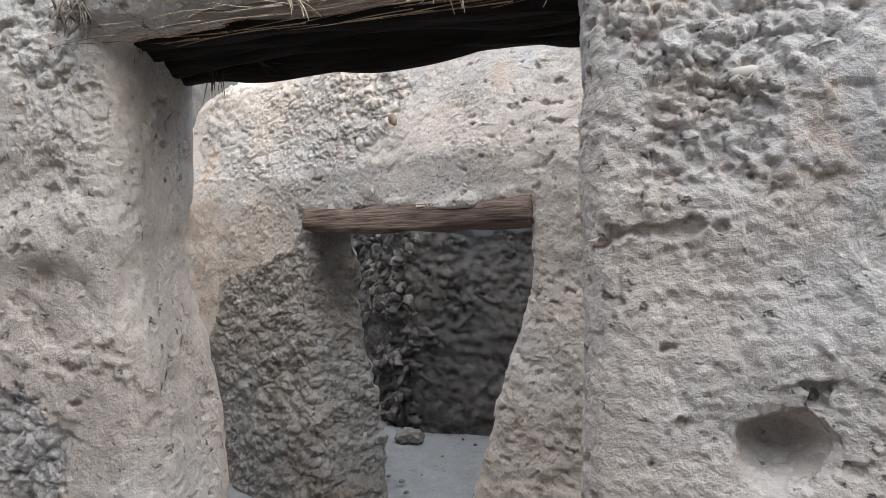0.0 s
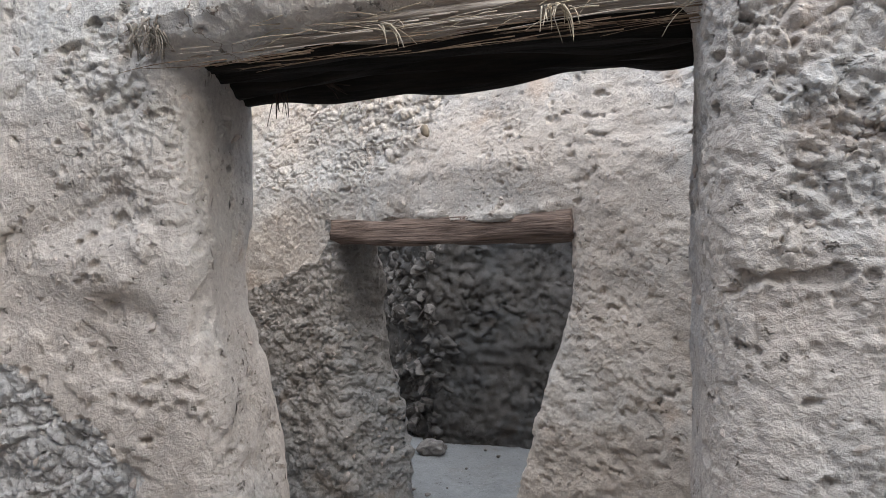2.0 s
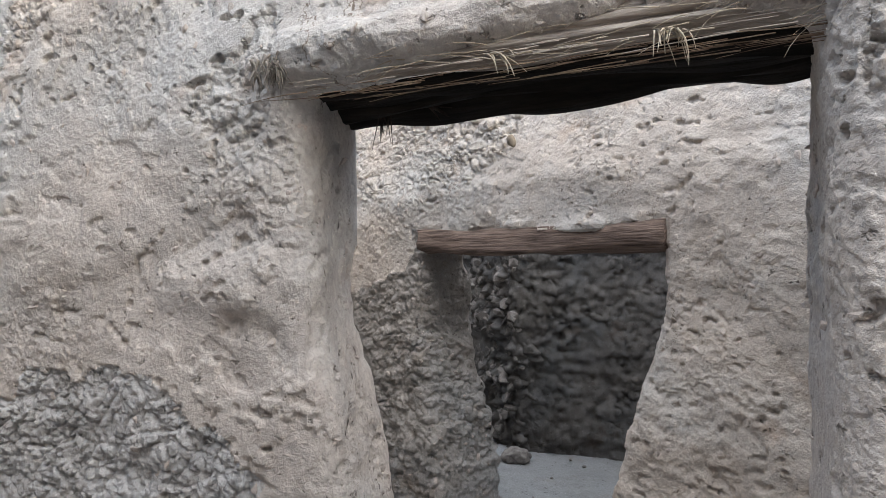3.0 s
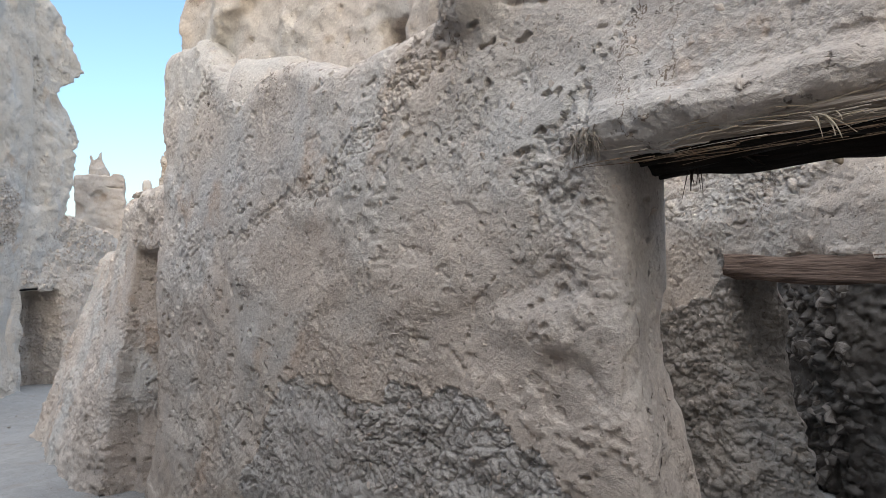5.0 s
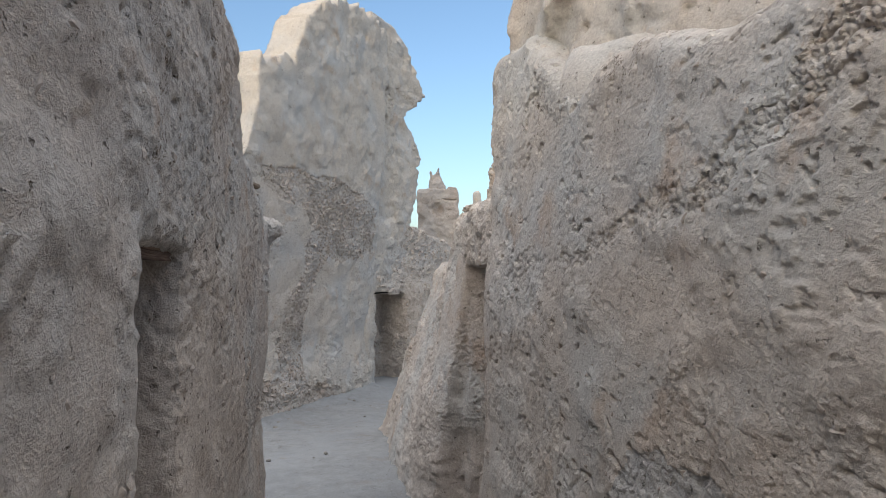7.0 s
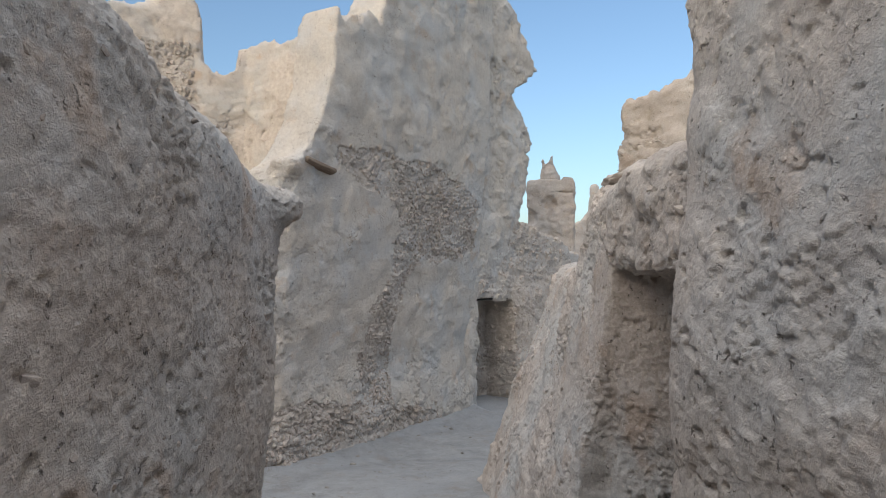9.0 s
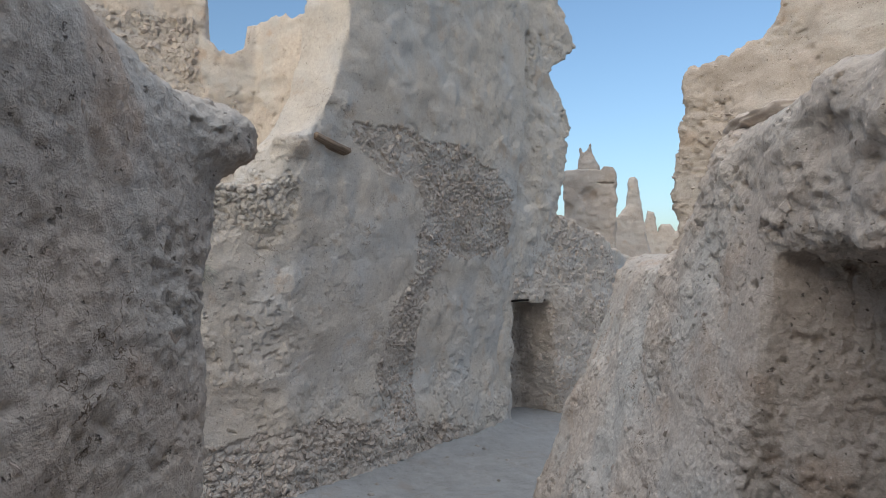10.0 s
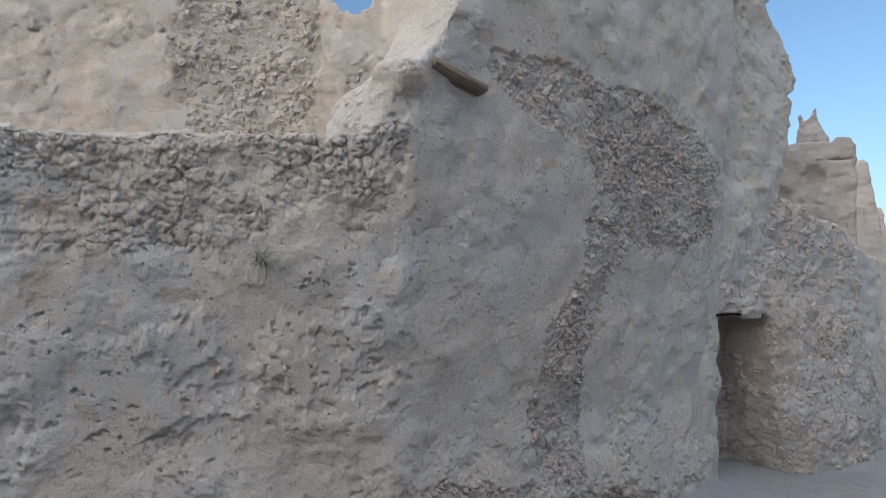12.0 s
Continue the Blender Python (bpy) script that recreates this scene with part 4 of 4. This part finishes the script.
part("straw_fringe", strands_mesh("straw_fringe", [(rng.uniform(0.05, 0.85), 0.032 + rng.uniform(0, 0.01), rng.uniform(-0.005, 0.05)) for _ in range(50)], STRAW, 6,
                                  length=0.09, thick=0.0010, drop=0.25, spread=0.22, out=(1.0, 0.12, -0.02)), STRAW, lintel, "dry pale straw lying along the log")
BROWN_FIBRE = simple("brown_fibre", (0.085, 0.052, 0.033), (0.30, 0.22, 0.15), (20, 60, 60), bump=0.3)
DUSTY_FIBRE = simple("dusty_fibre", (0.34, 0.29, 0.24), (0.54, 0.47, 0.40), (20, 60, 60), bump=0.3)


def mat(name, count, low, high, material, seed, label):
    """Fibres lying along the front of the log."""
    r = random.Random(seed)
    starts = []
    for _ in range(count):
        a = r.uniform(low, high)
        starts.append((r.uniform(0.02, 1.04), 0.034 * math.cos(a) + 0.002, 0.031 * math.sin(a) + 0.004 * r.random()))
    part(name, strands_mesh(name, starts, material, seed, length=0.15, thick=0.0011, drop=0.02, spread=0.035, out=(1.0, 0.01, -0.01), curl=0.12), material, lintel, label)


mat("brown_fibre", 70, -1.25, -0.25, BROWN_FIBRE, 61, "brown frayed palm fibre under the log")
mat("dusty_fibre", 40, -0.4, 1.0, DUSTY_FIBRE, 62, "dusty pale fibre lying along the log")
part("straw_tuft", strands_mesh("straw_tuft", [(0.40 + rng.uniform(-0.02, 0.02), 0.04, 0.0 + rng.uniform(0, 0.01)) for _ in range(16)], STRAW, 7,
                                length=0.055, thick=0.0020, drop=1.0, spread=0.65, out=(-0.1, 0.5, -0.5)), STRAW, lintel, "tuft of pale hanging straw")
part("straw_tuft", strands_mesh("straw_tuft_small", [(0.66 + rng.uniform(-0.02, 0.02), 0.04, 0.01) for _ in range(7)], STRAW, 8,
                                length=0.06, thick=0.0022, drop=0.8, spread=0.4, out=(-0.7, 0.4, -0.3)), STRAW, lintel, "tuft of pale hanging straw")
FIBRE = simple("grey_fibre", (0.12, 0.10, 0.085), (0.36, 0.32, 0.27), (20, 20, 60), bump=0.3)
part("frayed_end", strands_mesh("frayed_end", [(1.11 + rng.uniform(-0.03, 0.025), 0.05 + rng.uniform(-0.03, 0.03), 0.045 + rng.uniform(-0.02, 0.02)) for _ in range(70)], FIBRE, 9,
                                length=0.036, thick=0.0028, drop=0.6, spread=0.75, out=(-0.15, 0.05, -0.6)), FIBRE, lintel, "grey frayed fibre rope at the log end")
part("frayed_end", strands_mesh("frayed_end_east", [(0.13 + rng.uniform(-0.03, 0.03), 0.05 + rng.uniform(-0.02, 0.03), 0.085 + rng.uniform(-0.02, 0.02)) for _ in range(120)], FIBRE, 10,
                                length=0.09, thick=0.0022, drop=0.6, spread=0.4, out=(0.1, 0.1, -0.7)), FIBRE, lintel, "grey frayed fibre tuft by the jamb")
ROOT = simple("dark_root", (0.02, 0.013, 0.01), (0.07, 0.05, 0.04), (20, 20, 60), bump=0.3)
part("root", strands_mesh("hanging_root", [(1.04 + rng.uniform(-0.012, 0.012), -0.26 + rng.uniform(-0.01, 0.01), 0.025) for _ in range(11)], ROOT, 12,
                          length=0.085, thick=0.0026, drop=0.7, spread=0.22, out=(0.1, 0, -0.8)), ROOT, lintel, "dark hanging root fibres")
part("root", strands_mesh("hanging_splinter", [(0.93 + rng.uniform(-0.006, 0.006), -0.26, 0.02 + rng.uniform(-0.004, 0.004)) for _ in range(10)], ROOT, 13,
                          length=0.05, thick=0.0035, drop=0.1, spread=0.12, out=(-0.8, 0, -0.45)), ROOT, lintel, "dark broken splinter")

for child in lintel.children:
    child.matrix_parent_inverse = LOG_SHIFT.inverted()
    if "log" not in child.name:
        tagged(child, kind="stuff")

# the plank over the second doorway
inner_lintel = tagged(new("wooden_plank", board_mesh("front_plank", 1.58, 0.12, 0.13, WOOD, 21, 0.013)), "weathered brown wooden plank spanning the inner doorway", "timber")
inner_lintel.matrix_world = INNER @ pose(-0.76, -0.05, 1.66)
pl = part("inner_plank", board_mesh("inner_plank", 1.58, 0.24, 0.07, SHADE_WOOD, 23), SHADE_WOOD, inner_lintel, "inner plank, darkened for the shade under it")
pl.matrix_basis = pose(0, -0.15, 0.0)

# an added dark strip, in place of the shade below the alcove's top
alcove_shade_strip = tagged(new("wooden_board", board_mesh("wooden_board", 0.62, 0.20, 0.03, SHADE_WOOD, 25)), "thin dark strip standing for shade under the alcove top", "board")
alcove_shade_strip.matrix_world = ALLEY @ pose(4.05, -0.52, 1.775)
lane_lintel = tagged(new("wooden_board", board_mesh("wooden_board", 1.1, 0.5, 0.03, SHADE_WOOD, 26)), "thin dark wooden board over the far opening", "board")
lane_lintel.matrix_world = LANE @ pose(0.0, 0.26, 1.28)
recess_lintel = tagged(new("wooden_board", board_mesh("wooden_board", 0.55, 0.26, 0.03, WOOD, 27)), "short worn wooden board over the wall recess", "board")
recess_lintel.matrix_world = NEAR @ pose(0.42, 0.175, 1.785)
peg = tagged(new("wooden_plank", board_mesh("wooden_plank", 0.45, 0.12, 0.05, PALE_WOOD, 28)), "brown broken wooden plank jutting from the tall wall", "plank")
peg.matrix_world = TALL @ pose(-0.30, -0.09, 2.885, -20, 9, 0)

tuft = tagged(new("dead_grass", strands_mesh("dead_grass", [(random.uniform(-0.02, 0.02), random.uniform(-0.02, 0.02), random.uniform(-0.02, 0.02)) for _ in range(90)], GRASS, 30,
                                            length=0.19, thick=0.0030, drop=0.9, spread=0.7, out=(0, -0.8, 0.3))), "tuft of grey dead grass growing from the wall", "grass")
tuft.matrix_world = TALL @ pose(-1.15, 0.33, 1.66)


def loose(name, size, seed, material, m, label):
    ob = tagged(new(name, pebble_mesh(name, size, seed, material)), label, "stone")
    ob.matrix_world = m
    return ob


loose("flat_stone", (0.030, 0.014, 0.009), 1.5, STONE_WHITE, ALLEY @ pose(-0.42, 0.098, 1.715, 10, 8, 0), "flat white stone set in the mud wall")
loose("pebble", (0.028, 0.02, 0.036), 2.5, STONE_BROWN, INNER @ pose(0.07, 0.005, 2.16, 0, 20, 0), "brown oval pebble stuck in the mud wall")
loose("pebble", (0.011, 0.008, 0.013), 3.5, STONE_BROWN, ALLEY @ pose(0.33, 0.012, 2.00), "grey round pebble stuck in the mud wall")
loose("floor_stone", (0.10, 0.08, 0.065), 4.5, STONE_DARK, pose(-0.26, 4.92, 0.05), "dark rough stone lying on the floor")
loose("slab_stone", (0.20, 0.14, 0.035), 5.5, STONE, ALLEY @ pose(5.38, -0.36, 2.25, 4, 3, 12), "flat grey stone slab on the wall top")
rng = random.Random(77)
for k in range(34):
    x, y = rng.uniform(-10.6, -5.8), rng.uniform(1.2, 4.2)
    s = rng.uniform(0.008, 0.026)
    st = loose("ground_pebble", (s, s * 0.8, s * 0.6), 20.0 + k, STONE_FLOOR, pose(x, y, float(ground_height(np.array(x), 0)) + 0.012, 0, 0, rng.uniform(0, 180)), "small pale stone lying in the dust")
    tagged(st, group="small stones in the dust")
for k in range(26):
    x, y = rng.uniform(-0.9, 0.5), rng.uniform(2.6, 5.0)
    s = rng.uniform(0.008, 0.022)
    st = loose("ground_pebble", (s, s * 0.8, s * 0.6), 60.0 + k, STONE_DARK, pose(x, y, 0.012, 0, 0, rng.uniform(0, 180)), "small dark stone lying in the dust")
    tagged(st, group="small stones in the dust")


# ---- bare rubble where the plaster has fallen: stones set in the walls ----
def rubble(wall, patches, spacing, size, material, seed, near, limit=300, side=(0, -1, 0), flat=0.6, embed=0.30):
    v, q = SURFACES[wall.name]
    _, vn = normals(v, q)
    p = v.astype(np.float32)
    ok = np.nonzero((bare(p, patches, seed) > 0.5) & (vn @ np.array(side) > 0.35))[0]
    rs = np.random.RandomState(seed)
    ok = rs.permutation(ok)
    used, spots = {}, []
    for k in ok:
        cell = tuple(np.floor(v[k] / spacing).astype(int))
        if cell not in used:
            used[cell] = 1
            spots.append(k)
    spots.sort(key=lambda k: (v[k][0] - near[0]) ** 2 + (v[k][2] - near[1]) ** 2)
    shapes = [stone_mesh("stone", seed * 50 + s, material, flat) for s in range(8)]
    rest_v, rest_f, base = [], [], 0
    for n, k in enumerate(spots):
        s = size * rs.uniform(0.6, 1.35)
        z = Vector(vn[k] + rs.uniform(-0.5, 0.5, 3)).normalized() if flat > 0.5 else Vector(rs.uniform(-0.25, 0.25, 3) + (0, 0, 1)).normalized()
        m = Matrix.Translation(Vector(v[k]) - Vector(vn[k]) * s * (embed if flat > 0.5 else 0.50)) @ z.to_track_quat("Z", "Y").to_matrix().to_4x4() @ Matrix.Rotation(rs.uniform(0, 6.3), 4, "Z") @ Matrix.Diagonal((s * rs.uniform(1.0, 1.5), s * rs.uniform(0.7, 1.1), s, 1))
        me = shapes[n % 8]
        if n < limit:
            ob = new("stone", me)
            ob.parent = wall
            ob.matrix_basis = m
        else:
            rest_v += [m @ x.co for x in me.vertices]
            rest_f += [[base + i for i in f.vertices] for f in me.polygons]
            base = len(rest_v)
    if rest_v:
        me = bpy.data.meshes.new("rubble")
        me.from_pydata(rest_v, [], rest_f)
        me.materials.append(material)
        ob = new("rubble", me)
        ob.parent = wall
        tagged(ob, kind="stuff")


rubble(wall_tall, TALL_BARE[:3], 0.055, 0.064, STONE, 8, (0.8, 2.2), embed=0.24)
rubble(wall_lane, LANE_BARE, 0.068, 0.078, STONE, 9, (1.2, 0.8), embed=0.24)
rubble(wall_court, COURT_BARE, 0.062, 0.075, STONE, 10, (0.0, 4.0), embed=0.22)
# dark stones, to match the shade painted on this wall
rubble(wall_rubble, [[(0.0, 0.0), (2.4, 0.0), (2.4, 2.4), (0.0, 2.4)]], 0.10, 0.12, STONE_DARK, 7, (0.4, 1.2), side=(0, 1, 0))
rubble(wall_stack, [[(-0.4, 1.2), (0.75, 1.2), (0.6, 2.4), (0.9, 3.0), (0.6, 3.9), (-0.4, 3.9)]], 0.075, 0.105, STONE, 11, (0.2, 2.6), flat=0.45)
rubble(wall_front, [[(-0.65, 0.9), (2.6, 0.9), (2.6, 2.5), (-0.65, 2.5)]], 0.15, 0.022, STONE, 21, (0.2, 1.7), side=(0, 1, 0), embed=0.15)
rubble(wall_inner, [[(-1.6, 0.3), (1.6, 0.3), (1.6, 2.4), (-1.6, 2.4)]], 0.16, 0.028, STONE, 22, (0.0, 1.6), side=(0, 1, 0), embed=0.15)
rubble(wall_alcove, [[(3.8, 0.3), (8.2, 0.3), (8.2, 2.4), (3.8, 2.4)]], 0.19, 0.034, STONE, 23, (5.5, 1.4), side=(0, 1, 0), embed=0.15)
rubble(wall_near, [[(-0.2, 0.9), (3.6, 0.9), (3.6, 2.4), (-0.2, 2.4)]], 0.19, 0.024, STONE, 24, (2.0, 1.6), embed=0.15)
rng = random.Random(99)
for k in range(46):
    u = rng.uniform(-2.6, 3.6)
    s = rng.uniform(0.012, 0.038)
    place = TALL @ Vector((u, float(np.interp(u, (-4.2, -1.56, -1.0, -0.4, 4), (2.0, 0.60, 0.27, -0.02, 0.0))) - 0.12 - abs(rng.gauss(0, 0.12)), 0))
    st = loose("fallen_stone", (s, s * 0.8, s * 0.6), 120.0 + k, STONE_FLOOR, pose(place.x, place.y, float(ground_height(np.array(place.x), 0)) + 0.02, 0, 0, rng.uniform(0, 180)),
               "small grey stone fallen at the foot of the wall")
    tagged(st, group="fallen stones at the wall foot")
